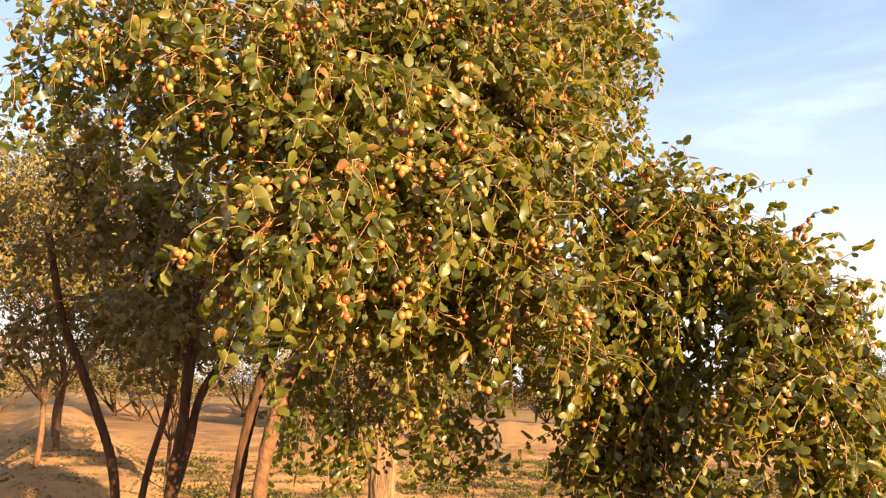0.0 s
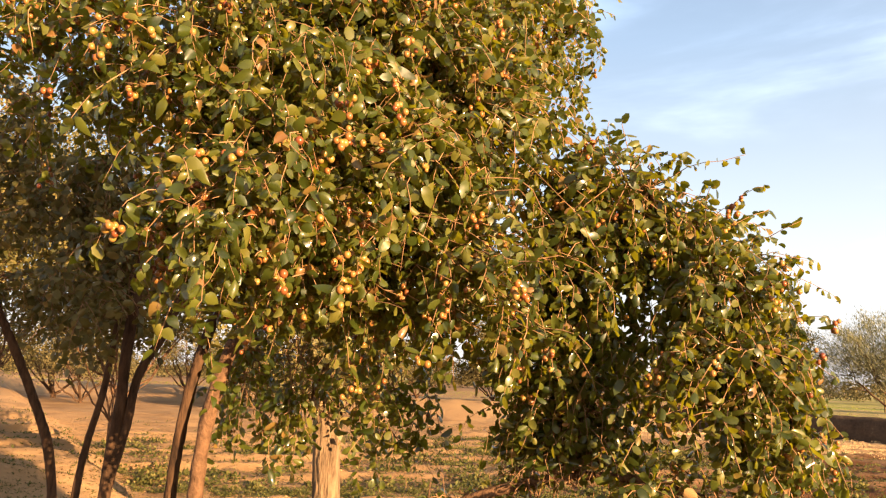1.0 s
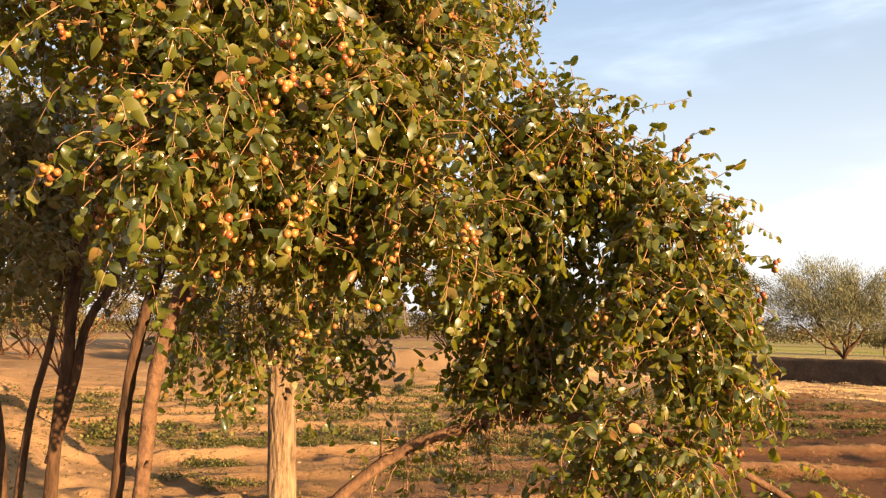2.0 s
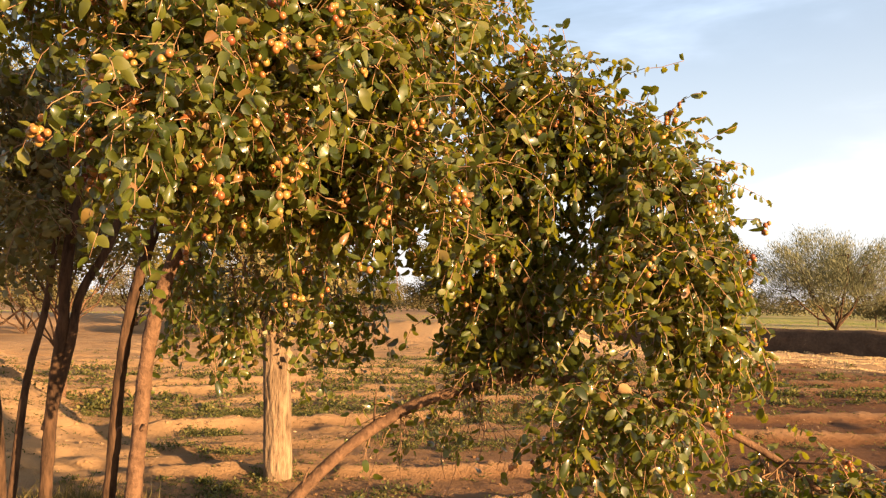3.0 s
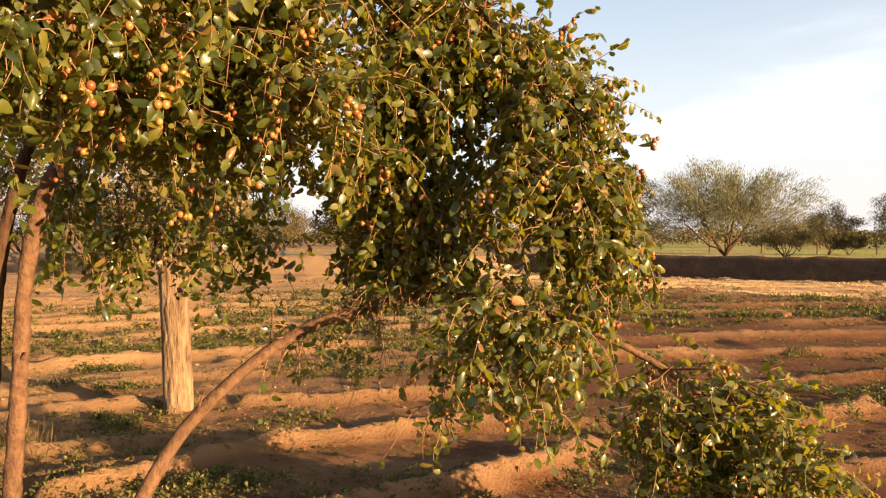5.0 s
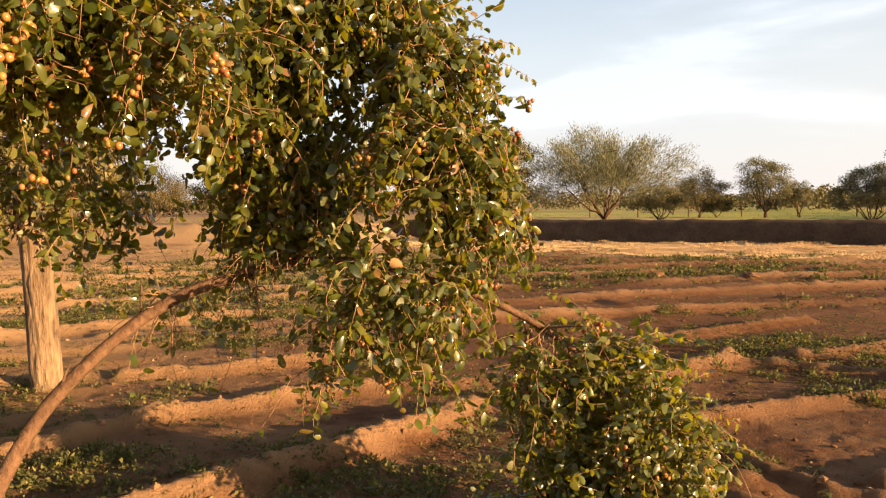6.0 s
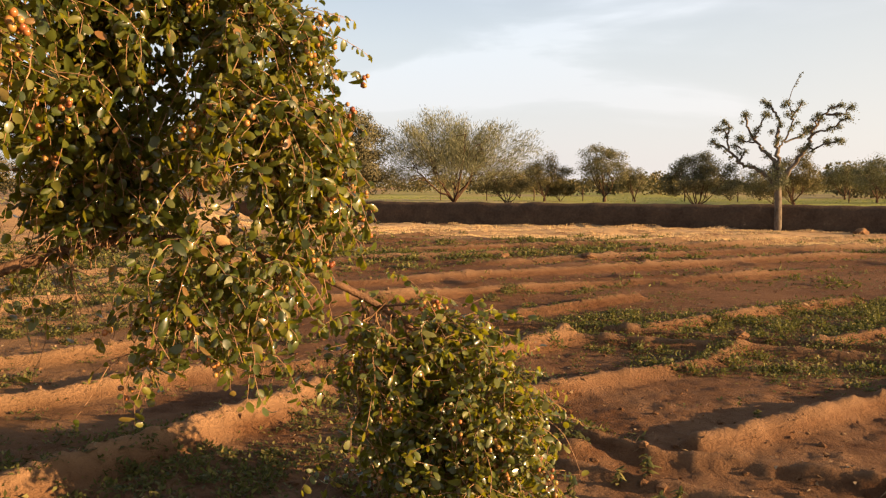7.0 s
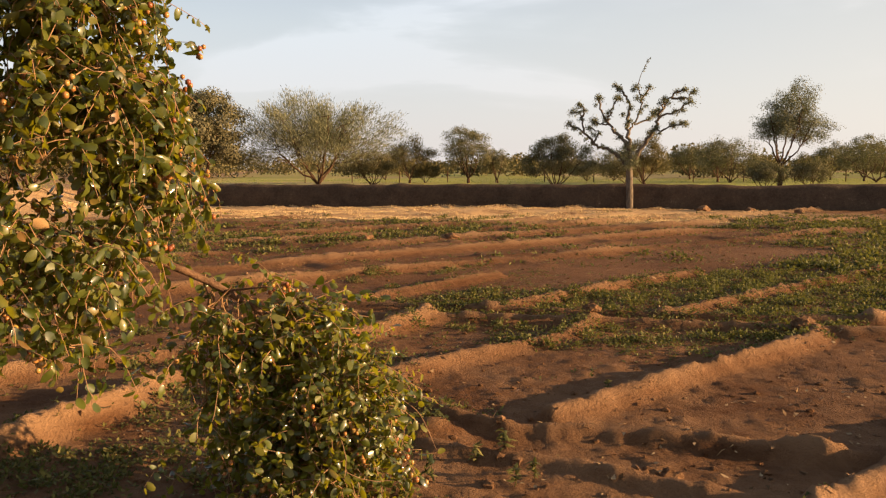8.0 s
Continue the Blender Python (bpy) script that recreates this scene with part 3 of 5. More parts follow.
def in_blob(k, blobs, shell):
    """Random points in ellipsoids; shell 0..1 keeps to the outside."""
    c = blobs[k]
    v = unit(rng.normal(0, 1, 3))
    r = (shell + (1 - shell) * rng.random()) ** 0.6
    return c[:3] + v * np.array([c[3], c[3], c[4]]) * r


def weeping_tree(tree, blobs, anchors, leaf_len, per_area, mat, fruit_rate, mat_twig, spray_len, full=True, droop=0.19, twig_r=0.0026, branch_r=0.0047, single=60):
    """Branches from each blob's anchor to its surface, with drooping leafy sprays along them."""
    blobs = [np.array(b, float) for b in blobs]
    twigs, branches = [], []
    LP, LA, LU, FP = [], [], [], []
    step = leaf_len * 0.52
    for k, b in enumerate(blobs):
        area = 4 * math.pi * ((b[3] * b[3] + 2 * b[3] * b[4]) / 3)
        for _ in range(max(5, int(area * per_area * (b[5] if len(b) > 5 else 1)))):
            tip = in_blob(k, blobs, 0.45)
            root = np.array(anchors[k], float) + rng.normal(0, 0.05, 3)
            mid = (root + tip) / 2 + np.array([0, 0, 0.18 * np.linalg.norm(tip - root)]) + rng.normal(0, 0.05, 3)
            path = bent([root, mid, tip], 6, 0.008)
            branches.append((path, np.linspace(branch_r, branch_r * 0.28, len(path))))
            out = unit(tip - b[:3])
            for s in range(5):
                f = 0.35 + 0.65 * rng.random()
                p = path[min(len(path) - 1, int(f * len(path)))].copy()
                h = unit(out * 0.7 + rng.normal(0, 0.75, 3) + np.array([0, 0, 0.1]))
                n = int(rng.uniform(0.55, 1.15) * spray_len / step)
                pts = [p.copy()]
                fruiting = rng.random() < fruit_rate * (b[7] if len(b) > 7 else 1) * (1.7 if b[0] < -1.6 else 0.6)
                for q in range(n):
                    h = unit(h + np.array([0, 0, -droop * (b[6] if len(b) > 6 else 1)]) + rng.normal(0, 0.17, 3))
                    p = p + h * step
                    pts.append(p.copy())
                    side = unit(np.cross(h, [0, 0, 1]) + rng.normal(0, 0.25, 3))
                    ax = unit(side * (1 if q % 2 else -1) + h * 0.55 + np.array([0, 0, -0.42]) + rng.normal(0, 0.38, 3))
                    LP.append(p + ax * leaf_len * 0.10)
                    LA.append(ax)
                    LU.append(unit(np.array([0.32, -0.18, 0.30]) + out * 0.55 + rng.normal(0, 0.70, 3)))
                    if fruiting and rng.random() < 0.15:
                        for _f in range(rng.integers(1, 7)):
                            FP.append(p + rng.normal(0, 0.015, 3) * np.array([1, 1, 1.3]) + np.array([0, 0, -0.024]))
                if len(pts) > 2:
                    pts = pts[:-1:3] + pts[-1:]
                    twigs.append((np.array(pts), np.linspace(twig_r, twig_r * 0.45, len(pts))))
    LP, LA, LU = np.array(LP), np.array(LA), np.array(LU)
    ln = leaf_len * rng.uniform(0.50, 1.10, len(LP))
    # the longest branches are parts of their own
    order = sorted(range(len(branches)), key=lambda i: -np.linalg.norm(branches[i][0][-1] - branches[i][0][0]))
    for i in order[:single]:
        V, F = tube_arrays([branches[i]], 5)
        link_mesh("branch", V, F, M_BRANCH, tree)
    V, F = tube_arrays([branches[i] for i in order[single:]], 3)
    tagged(link_mesh("branchwork", V, F, M_BRANCH, tree), kind="stuff")
    V, F = tube_arrays(twigs, 3)
    tagged(link_mesh("twig_growth", V, F, mat_twig, tree), kind="stuff")
    return LP, LA, LU, ln, np.array(FP) if FP else np.zeros((0, 3))


def crown_mesh(tree, LP, LA, LU, ln, mat, full=True, wide=0.76, name="crown"):
    V, F = leaf_arrays(LP, LA, LU, ln, ln * wide, full)
    return tagged(link_mesh(name, V, F, mat, tree), kind="stuff")


def sphere_arrays(pos, rad, seg=8, rings=6, tall=1.06):
    th = np.linspace(0, np.pi, rings + 1)[1:-1]
    ph = np.linspace(0, 2 * np.pi, seg, endpoint=False)
    t = np.concatenate([[[0, 0, tall]], np.stack([np.sin(th)[:, None] * np.cos(ph), np.sin(th)[:, None] * np.sin(ph), tall * np.cos(th)[:, None] + 0 * ph], -1).reshape(-1, 3), [[0, 0, -tall]]])
    tri = [(0, 1 + j, 1 + (j + 1) % seg) for j in range(seg)]
    last = 1 + (rings - 2) * seg
    tri += [(len(t) - 1, last + (j + 1) % seg, last + j) for j in range(seg)]
    quad = [(1 + i * seg + j, 1 + (i + 1) * seg + j, 1 + (i + 1) * seg + (j + 1) % seg, 1 + i * seg + (j + 1) % seg) for i in range(rings - 2) for j in range(seg)]
    n = len(pos)
    V = (np.asarray(pos)[:, None] + t[None] * np.broadcast_to(rad, n)[:, None, None]).reshape(-1, 3)
    off = (np.arange(n) * len(t))[:, None, None]
    return V, [(np.array(tri)[None] + off).reshape(-1, 3), (np.array(quad)[None] + off).reshape(-1, 4)]


def limb(tree, points, r0, r1, mat, name="limb", sides=12, knob=0.09, label=""):
    path = bent(points, 14)
    seg = np.concatenate([[0], np.cumsum(np.linalg.norm(np.diff(path, axis=0), axis=1))])
    even = np.linspace(0, seg[-1], max(14, int(seg[-1] / 0.035)))
    path = np.stack([np.interp(even, seg, path[:, k]) for k in range(3)], -1)
    o = rng.uniform(0, 90)
    rad = np.linspace(r0, r1, len(path)) * (1 + 2.2 * knob * fbm(even * 5 + o, even * 0, 3) + 1.2 * knob * np.clip(fbm(even * 11 + o, even * 0 + 7, 2), 0, 1))
    path = path + 0.25 * r0 * np.stack([fbm(even * 3 + o, even * 0 + k * 9, 2) for k in range(3)], -1)
    V, F = tube_arrays([(path, rad)], sides)
    V = V + rng.normal(0, r1 * 0.05, V.shape)
    return link_mesh(name, V, F, mat, tree, label)


# the jujube tree: stems, an arching limb and a weeping crown
jujube = empty("jujube_tree", (-2.8, 2.5, 0.0), "weeping jujube tree full of glossy leaves and ripening fruit", "tree")
CROTCH = (-2.72, 2.78, 2.15)
limb(jujube, [(-2.93, 2.50, -0.12), (-2.91, 2.56, 0.85), (-2.88, 2.59, 1.5), (-2.82, 2.66, 1.9), CROTCH], 0.037, 0.031, M_LIMB, "stem")
limb(jujube, [(-3.13, 2.52, -0.12), (-3.09, 2.60, 0.83), (-3.07, 2.62, 1.4), (-3.00, 2.66, 1.9), (-2.85, 2.80, 2.5)], 0.029, 0.024, M_DARKBARK, "stem")
limb(jujube, [(-2.62, 2.52, -0.12), (-2.41, 2.71, 0.53), (-2.27, 2.94, 0.88), (-1.93, 3.17, 1.21), (-1.52, 3.40, 1.36), (-1.22, 3.44, 1.385), (-0.98, 3.45, 1.36), (-0.52, 3.62, 1.19), (-0.16, 3.73, 0.96), (0.1, 3.75, 0.72), (0.15, 3.72, 0.4)], 0.036, 0.010, M_LIMB, "arching_limb", 12, 0.08)
BLOBS = [  # crown masses: x, y, z, radius, half height
    (-3.17, 1.91, 3.09, 0.40, 0.45, 0.45), (-2.26, 1.75, 2.92, 0.42, 0.36), (-2.10, 1.86, 2.43, 0.37, 0.32), (-2.10, 1.65, 2.16, 0.24, 0.18),
    (-2.04, 2.45, 3.12, 0.55, 0.45), (-1.84, 2.34, 2.47, 0.52, 0.42), (-1.90, 2.18, 2.20, 0.36, 0.20), (-1.57, 2.93, 2.63, 0.46, 0.50),
    (-1.48, 2.75, 2.14, 0.38, 0.24), (-2.05, 4.37, 4.02, 0.48, 0.55)]
BLOBS += [(-2.5, 2.2, 3.75, 0.75, 0.5, 0.55), (-1.9, 3.0, 3.75, 0.6, 0.5, 0.7), (-2.6, 3.4, 3.4, 0.6, 0.5, 0.5), (-3.55, 1.75, 3.35, 0.4, 0.4, 0.25), (-3.1, 3.35, 1.58, 0.24, 0.18, 0.3), (-2.4, 3.4, 1.62, 0.24, 0.2, 0.35)]
ARC = (-1.45, 3.40, 1.42)
TOP = (-2.2, 2.95, 2.95)
BOW = [(-1.05, 3.22, 2.64), (-0.89, 3.30, 2.41), (-0.73, 3.37, 2.22), (-0.64, 3.42, 1.98), (-0.60, 3.45, 1.73)]   # the bough over the arching limb
ANCH = [(-3.0, 2.2, 3.1), (-2.3, 2.2, 2.9), (-2.2, 2.2, 2.55), (-2.2, 1.95, 2.35), TOP, CROTCH, CROTCH, TOP, CROTCH, TOP]
ANCH += [TOP, TOP, TOP, (-3.3, 2.0, 3.3), (-2.8, 2.9, 2.1), (-2.3, 3.1, 2.0)]
DOME = [  # the hanging dome: x, y, z, radius, half height, density, droop, fruit, anchor
    (-1.10, 3.14, 2.64, 0.14, 0.10, 1.8, 0.6, 1, BOW[0]), (-0.90, 3.33, 2.50, 0.14, 0.10, 1.8, 0.6, 1, BOW[1]), (-0.69, 3.44, 2.36, 0.13, 0.12, 1.8, 0.8, 1, BOW[2]),
    (-0.86, 3.33, 2.22, 0.24, 0.22, 0.85, 1, 1, BOW[1]), (-0.62, 3.54, 2.02, 0.13, 0.20, 1.2, 1, 1.2, BOW[3]), (-0.63, 3.48, 1.77, 0.13, 0.22, 1.2, 1.1, 1.2, BOW[4]),
    (-0.76, 3.17, 1.87, 0.19, 0.21, 1.0, 1, 1.2, BOW[3]), (-0.57, 3.39, 1.52, 0.12, 0.14, 1.5, 1, 1.2, BOW[4]), (-0.80, 3.10, 1.66, 0.16, 0.10, 0.7, 1, 1.2, BOW[4]),
    (-1.30, 3.20, 2.66, 0.20, 0.16, 1.1, 0.9, 1, (-1.35, 3.25, 2.62)), (-1.38, 3.12, 2.36, 0.18, 0.16, 1.0, 1, 1, (-1.4, 3.25, 2.5)), (-1.16, 3.22, 2.42, 0.14, 0.18, 0.7, 1, 1, BOW[0]),
    (-1.84, 2.85, 2.13, 0.18, 0.15, 0.4, 1, 0.6, (-1.89, 2.95, 2.28)),
    (-1.76, 3.15, 1.97, 0.18, 0.15, 0.4, 1, 0.6, (-1.81, 3.25, 2.12)),
    (-1.50, 3.27, 2.12, 0.18, 0.15, 0.4, 1, 0.6, (-1.55, 3.37, 2.27)),
    (-2.03, 2.73, 1.95, 0.18, 0.15, 0.4, 1, 0.6, (-2.08, 2.83, 2.10)),
    (-1.47, 3.33, 2.00, 0.24, 0.21, 1.1, 1, 0.5, (-1.5, 3.3, 2.1)), (-1.59, 3.40, 1.72, 0.20, 0.13, 1.8, 0.8, 0.3, ARC), (-1.27, 3.50, 1.82, 0.21, 0.21, 1.3, 1, 0.3, ARC),
    (-1.20, 3.39, 2.17, 0.17, 0.18, 0.8, 1, 1, BOW[0]), (-1.08, 3.45, 1.95, 0.14, 0.16, 1.0, 1, 0.5, BOW[2]), (-1.41, 3.49, 1.58, 0.16, 0.09, 1.2, 0.6, 0, ARC),
    (-1.01, 3.12, 1.26, 0.16, 0.08, 0.6, 1, 1, (-0.95, 3.42, 1.36)), (-1.04, 3.10, 1.08, 0.14, 0.08, 0.7, 1, 1, (-0.95, 3.3, 1.3)), (-1.10, 3.06, 0.95, 0.08, 0.07, 0.7, 1, 1, (-1.0, 3.2, 1.2)),
    (-0.72, 3.14, 1.23, 0.14, 0.08, 0.6, 1, 1, (-0.7, 3.5, 1.28)), (-0.82, 3.10, 1.00, 0.07, 0.08, 0.8, 1, 1, (-0.75, 3.4, 1.25)),
    (-2.47, 3.46, 1.45, 0.07, 0.10, 0.5, 1, 0, (-2.45, 3.45, 1.9)), (-2.00, 3.33, 1.16, 0.06, 0.05, 0.5, 1, 0, (-1.95, 3.2, 1.24)), (-1.57, 3.27, 1.10, 0.07, 0.06, 0.5, 1, 0, (-1.6, 3.35, 1.34)),
    (-2.87, 2.83, 1.50, 0.08, 0.10, 0.4, 1, 0, (-2.85, 2.85, 2.0)), (-2.69, 3.02, 1.48, 0.08, 0.08, 0.4, 1, 0, (-2.7, 3.0, 1.95)),
    (0.15, 3.77, 0.50, 0.35, 0.28, 1.4, 0.5, 1, (0.12, 3.75, 0.50)), (0.17, 3.67, 0.20, 0.36, 0.28, 1.35, 0.5, 1, (0.15, 3.7, 0.3)), (0.05, 3.78, 0.78, 0.24, 0.10, 1.5, 0.45, 1, (-0.1, 3.73, 0.9)),
    (-0.33, 3.75, 0.34, 0.22, 0.30, 0.7, 0.9, 1, (-0.3, 3.68, 1.05)), (-0.15, 3.75, 0.62, 0.16, 0.10, 0.7, 0.9, 1, (-0.16, 3.73, 0.9)),
    (-0.53, 3.52, 1.58, 0.09, 0.18, 1.0, 1.2, 1.5, BOW[4]), (-0.55, 3.46, 1.88, 0.08, 0.14, 0.9, 1.1, 1.5, BOW[4])]
BLOBS += [b_[:8] for b_ in DOME]
ANCH += [b_[8] for b_ in DOME]
limb(jujube, [(-1.35, 3.25, 2.62), *BOW], 0.010, 0.004, M_LIMB, "bough", 8)
limb(jujube, [CROTCH, (-2.5, 2.9, 2.6), TOP, (-2.1, 2.9, 3.5)], 0.045, 0.02, M_LIMB)
limb(jujube, [CROTCH, (-2.3, 2.5, 2.5), (-2.15, 2.0, 2.6)], 0.03, 0.010, M_LIMB)
limb(jujube, [TOP, (-1.8, 3.1, 2.80), (-1.35, 3.25, 2.62), (-1.5, 3.3, 2.1)], 0.03, 0.008, M_LIMB)
limb(jujube, [(-2.1, 2.9, 3.3), (-2.1, 3.7, 3.8), (-2.1, 4.37, 4.05)], 0.025, 0.010, M_LIMB)
for p_, d_, r_ in (((-2.27, 2.94, 0.88), (0.03, 0.0, 0.10), 0.007), ((-2.02, 3.14, 1.17), (0.02, -0.02, 0.16), 0.006), ((-2.41, 2.71, 0.53), (0.05, 0.02, 0.03), 0.012),
                   ((-1.6, 3.3, 1.36), (0.04, -0.04, -0.14), 0.006), ((-2.9, 2.57, 1.15), (0.06, -0.02, 0.03), 0.012), ((-3.08, 2.61, 1.1), (0.07, -0.03, 0.05), 0.009),
                   ((-0.3, 3.69, 1.05), (0.22, -0.1, 0.03), 0.006), ((-0.16, 3.73, 0.96), (0.02, 0.02, -0.22), 0.007)):
    e_ = tuple(np.array(p_) + np.array(d_))
    m_ = tuple(np.array(p_) + 0.5 * np.array(d_) + rng.normal(0, 0.006, 3))
    limb(jujube, [p_, m_, e_], r_, r_ * 0.5, M_LIMB, "stub", 7, 0.1)
for pts_, r_ in (([(-0.182, 3.721, 1.011), (-0.081, 3.697, 1.108), (0.019, 3.669, 1.100), (0.128, 3.642, 1.056)], 0.003), ([(0.477, 3.637, 0.539), (0.570, 3.582, 0.474), (0.616, 3.544, 0.391), (0.650, 3.528, 0.302)], 0.0025), ([(-0.976, 3.385, 1.294), (-0.904, 3.348, 1.211), (-0.869, 3.303, 1.130)], 0.003), ([(-2.613, 1.764, 2.836), (-2.551, 1.729, 2.898), (-2.446, 1.718, 2.929)], 0.003)):
    limb(jujube, pts_, r_, r_ * 0.4, M_TWIG, "shoot", 6, 0.05, "pale bare shoot")
rng = np.random.default_rng(21)
LP, LA, LU, ln, FP = weeping_tree(jujube, BLOBS, ANCH, 0.047, 30, M_LEAF, 0.14, M_TWIG, 0.36, single=250)
# none within arm's reach of the path
far_off = np.linalg.norm(LP - np.array([-0.35, -0.05, 1.75]), axis=1) > 2.0
# the arching limb is almost bare before it dips
bare = (LP[:, 0] < -1.22) & (LP[:, 0] > -2.3) & (LP[:, 2] < 1.44) & (LP[:, 1] > 2.7)
far_off &= ~bare | (rng.random(len(LP)) < 0.22)
far_off &= LP[:, 2] > ground_z(LP[:, 0], LP[:, 1]) + 0.02
LP, LA, LU, ln = LP[far_off], LA[far_off], LU[far_off], ln[far_off]
# the leaves nearest the path are parts of their own
near = np.where((LP[:, 1] < 1.80) & (LP[:, 2] < 3.0))[0]
near = near[rng.permutation(len(near))[:280]]
ln = ln * (1.06 - 0.08 * np.clip((LP[:, 0] + 1.6) / 0.8, 0, 1) - 0.08 * np.clip((1.1 - LP[:, 2]) / 0.4, 0, 1))
rest = np.setdiff1d(np.arange(len(LP)), near)
close = LP[:, 1] + 0.5 * LP[:, 0] < 1.15
q = rest[close[rest]]
crown_mesh(jujube, LP[q], LA[q], LU[q], ln[q], M_LEAF)
q = rest[~close[rest]]
crown_mesh(jujube, LP[q], LA[q], LU[q], ln[q], M_LEAF, 2)
LEAF_KINDS = []
for k in range(6):
    V, F = leaf_arrays([(0, 0, 0)], [(1, 0, 0)], [(0, 0, 1)], 1.0, 0.76)
    ob = link_mesh("leaf", V, F, M_LEAF, jujube)
    LEAF_KINDS.append(ob)


def place_leaf(ob, p, ax, up, s):
    ax = unit(ax)
    side = unit(np.cross(ax, up))
    nor = np.cross(side, ax)
    m = np.eye(4)
    m[:3, 0], m[:3, 1], m[:3, 2], m[:3, 3] = ax * s, side * s, nor * s, p
    ob.matrix_basis = Matrix(m.tolist())


for c, k in enumerate(near):
    ob = LEAF_KINDS[c] if c < 6 else new("leaf", LEAF_KINDS[c % 6].data)
    attach(ob, jujube)
    place_leaf(ob, LP[k], LA[k], LU[k], ln[k])
for p_, u_, s_ in (((-0.812, 2.798, 1.44), (0.2, -0.9, 0.3), 0.055), ((-0.48, 3.25, 1.55), (0.6, -0.7, 0.3), 0.045)):
    ob = new("dry_leaf", LEAF_KINDS[2].data.copy())
    ob.data.materials[0] = M_DRY
    ob["label"] = "yellowed dry leaf"
    attach(ob, jujube)
    place_leaf(ob, np.array(p_), np.array([0.8, 0.2, -0.5]), np.array(u_), s_)
order = np.argsort(np.linalg.norm(FP - np.array([-0.5, 0.0, 1.7]), axis=1))
few, many = order[:280], order[280:]
V, F = sphere_arrays([(0, 0, 0)], 1.0, 10, 8)
fruit0 = link_mesh("fruit", V, F, M_FRUIT, jujube)
for c, k in enumerate(few):
    ob = fruit0 if c == 0 else new("fruit", fruit0.data)
    attach(ob, jujube)
    s = rng.uniform(0.0105, 0.0150)
    ob.matrix_basis = Matrix.Translation(FP[k]) @ Matrix.Scale(s, 4)
V, F = sphere_arrays(FP[many], rng.uniform(0.010, 0.0145, len(many)), 6, 3)
tagged(link_mesh("fruit_crop", V, F, M_FRUIT, jujube), kind="stuff")

# old tree behind it
rng = np.random.default_rng(5)
old = empty("tree", (-4.74, 6.27, 0.0), "old tree with a thick pale fissured trunk", "tree")


def fissured_trunk(tree, points, r0, r1, mat):
    path = bent(points, 26)
    n, m = len(path), 72
    V = []
    ang = np.linspace(0, 2 * np.pi, m, endpoint=False)
    for k, p in enumerate(path):
        f = k / (n - 1)
        r = r0 + (r1 - r0) * f + 0.02 * math.exp(-f * 18)
        rib = 0.5 + 0.5 * np.sin(ang * 13 + 9.0 * fbm(ang * 2, np.full(m, p[2] * 4.0), 3) + p[2] * 0.8)
        rib = np.minimum(1, rib * 1.5)
        gap = vnoise(ang * 9, np.full(m, p[2] * 5.0))
        rr = r * (0.91 + 0.085 * rib * (0.2 + 0.8 * gap)) + 0.012 * fbm(ang * 2.0, np.full(m, p[2] * 3), 3)
        V.append(np.stack([p[0] + rr * np.cos(ang), p[1] + rr * np.sin(ang), np.full(m, p[2])], -1))
    V = np.concatenate(V)
    i, j = np.meshgrid(np.arange(n - 1), np.arange(m), indexing="ij")
    q = np.stack([i * m + j, i * m + (j + 1) % m, (i + 1) * m + (j + 1) % m, (i + 1) * m + j], -1).reshape(-1, 4)
    return link_mesh("trunk", V, [q], mat, tree)


fissured_trunk(old, [(-4.74, 6.27, -0.15), (-4.76, 6.26, 0.62), (-4.78, 6.25, 1.14), (-4.8, 6.23, 1.65), (-4.82, 6.22, 2.3), (-4.8, 6.3, 3.0)], 0.138, 0.128, M_BARK)
OLD_B = [(-4.7, 6.0, 3.3, 1.1, 0.7), (-4.0, 6.6, 3.6, 0.9, 0.7), (-5.4, 6.6, 3.7, 1.0, 0.8), (-4.5, 6.2, 2.35, 0.5, 0.35), (-4.7, 6.8, 4.4, 1.1, 0.8), (-4.55, 6.0, 1.80, 0.32, 0.26, 2.2), (-4.25, 5.9, 1.95, 0.4, 0.3, 2.2), (-4.95, 6.0, 2.1, 0.5, 0.4, 2.2)]
limb(old, [(-4.8, 6.28, 2.6), (-4.5, 6.2, 3.1), (-4.1, 6.4, 3.6)], 0.09, 0.03, M_BARK)
limb(old, [(-4.8, 6.28, 2.7), (-5.1, 6.4, 3.3), (-5.4, 6.6, 3.9)], 0.09, 0.03, M_BARK)
A_ = (-4.8, 6.3, 2.9)
P1, P2, P3, l1, f1 = weeping_tree(old, OLD_B, [A_] * 5 + [(-4.7, 6.15, 2.1), (-4.4, 6.1, 2.2), (-4.9, 6.2, 2.4)], 0.075, 3.2, M_LEAF_BACK, 0, M_TWIG, 0.6)
crown_mesh(old, P1, P2, P3, l1, M_LEAF_BACK, False)
# withered shoots hanging round the top of its trunk
k_ = 420
a_, h_ = rng.uniform(0, 2 * np.pi, k_), rng.uniform(1.42, 2.1, k_)
r_ = 0.135 + 0.11 * rng.random(k_) * np.clip((h_ - 1.3) / 0.6, 0.2, 1)
V, F = leaf_arrays(np.stack([-4.79 + r_ * np.cos(a_), 6.24 + r_ * np.sin(a_), h_], -1), np.stack([0.4 * np.cos(a_), 0.4 * np.sin(a_), -np.ones(k_)], -1) + rng.normal(0, 0.35, (k_, 3)),
                   np.stack([np.cos(a_), np.sin(a_), 0 * a_], -1) + rng.normal(0, 0.4, (k_, 3)), rng.uniform(0.05, 0.10, k_), 0.028, 2)
tagged(link_mesh("withered_foliage", V, F, M_LITTER, old, "dry brown leaves clinging to the trunk"), kind="stuff")

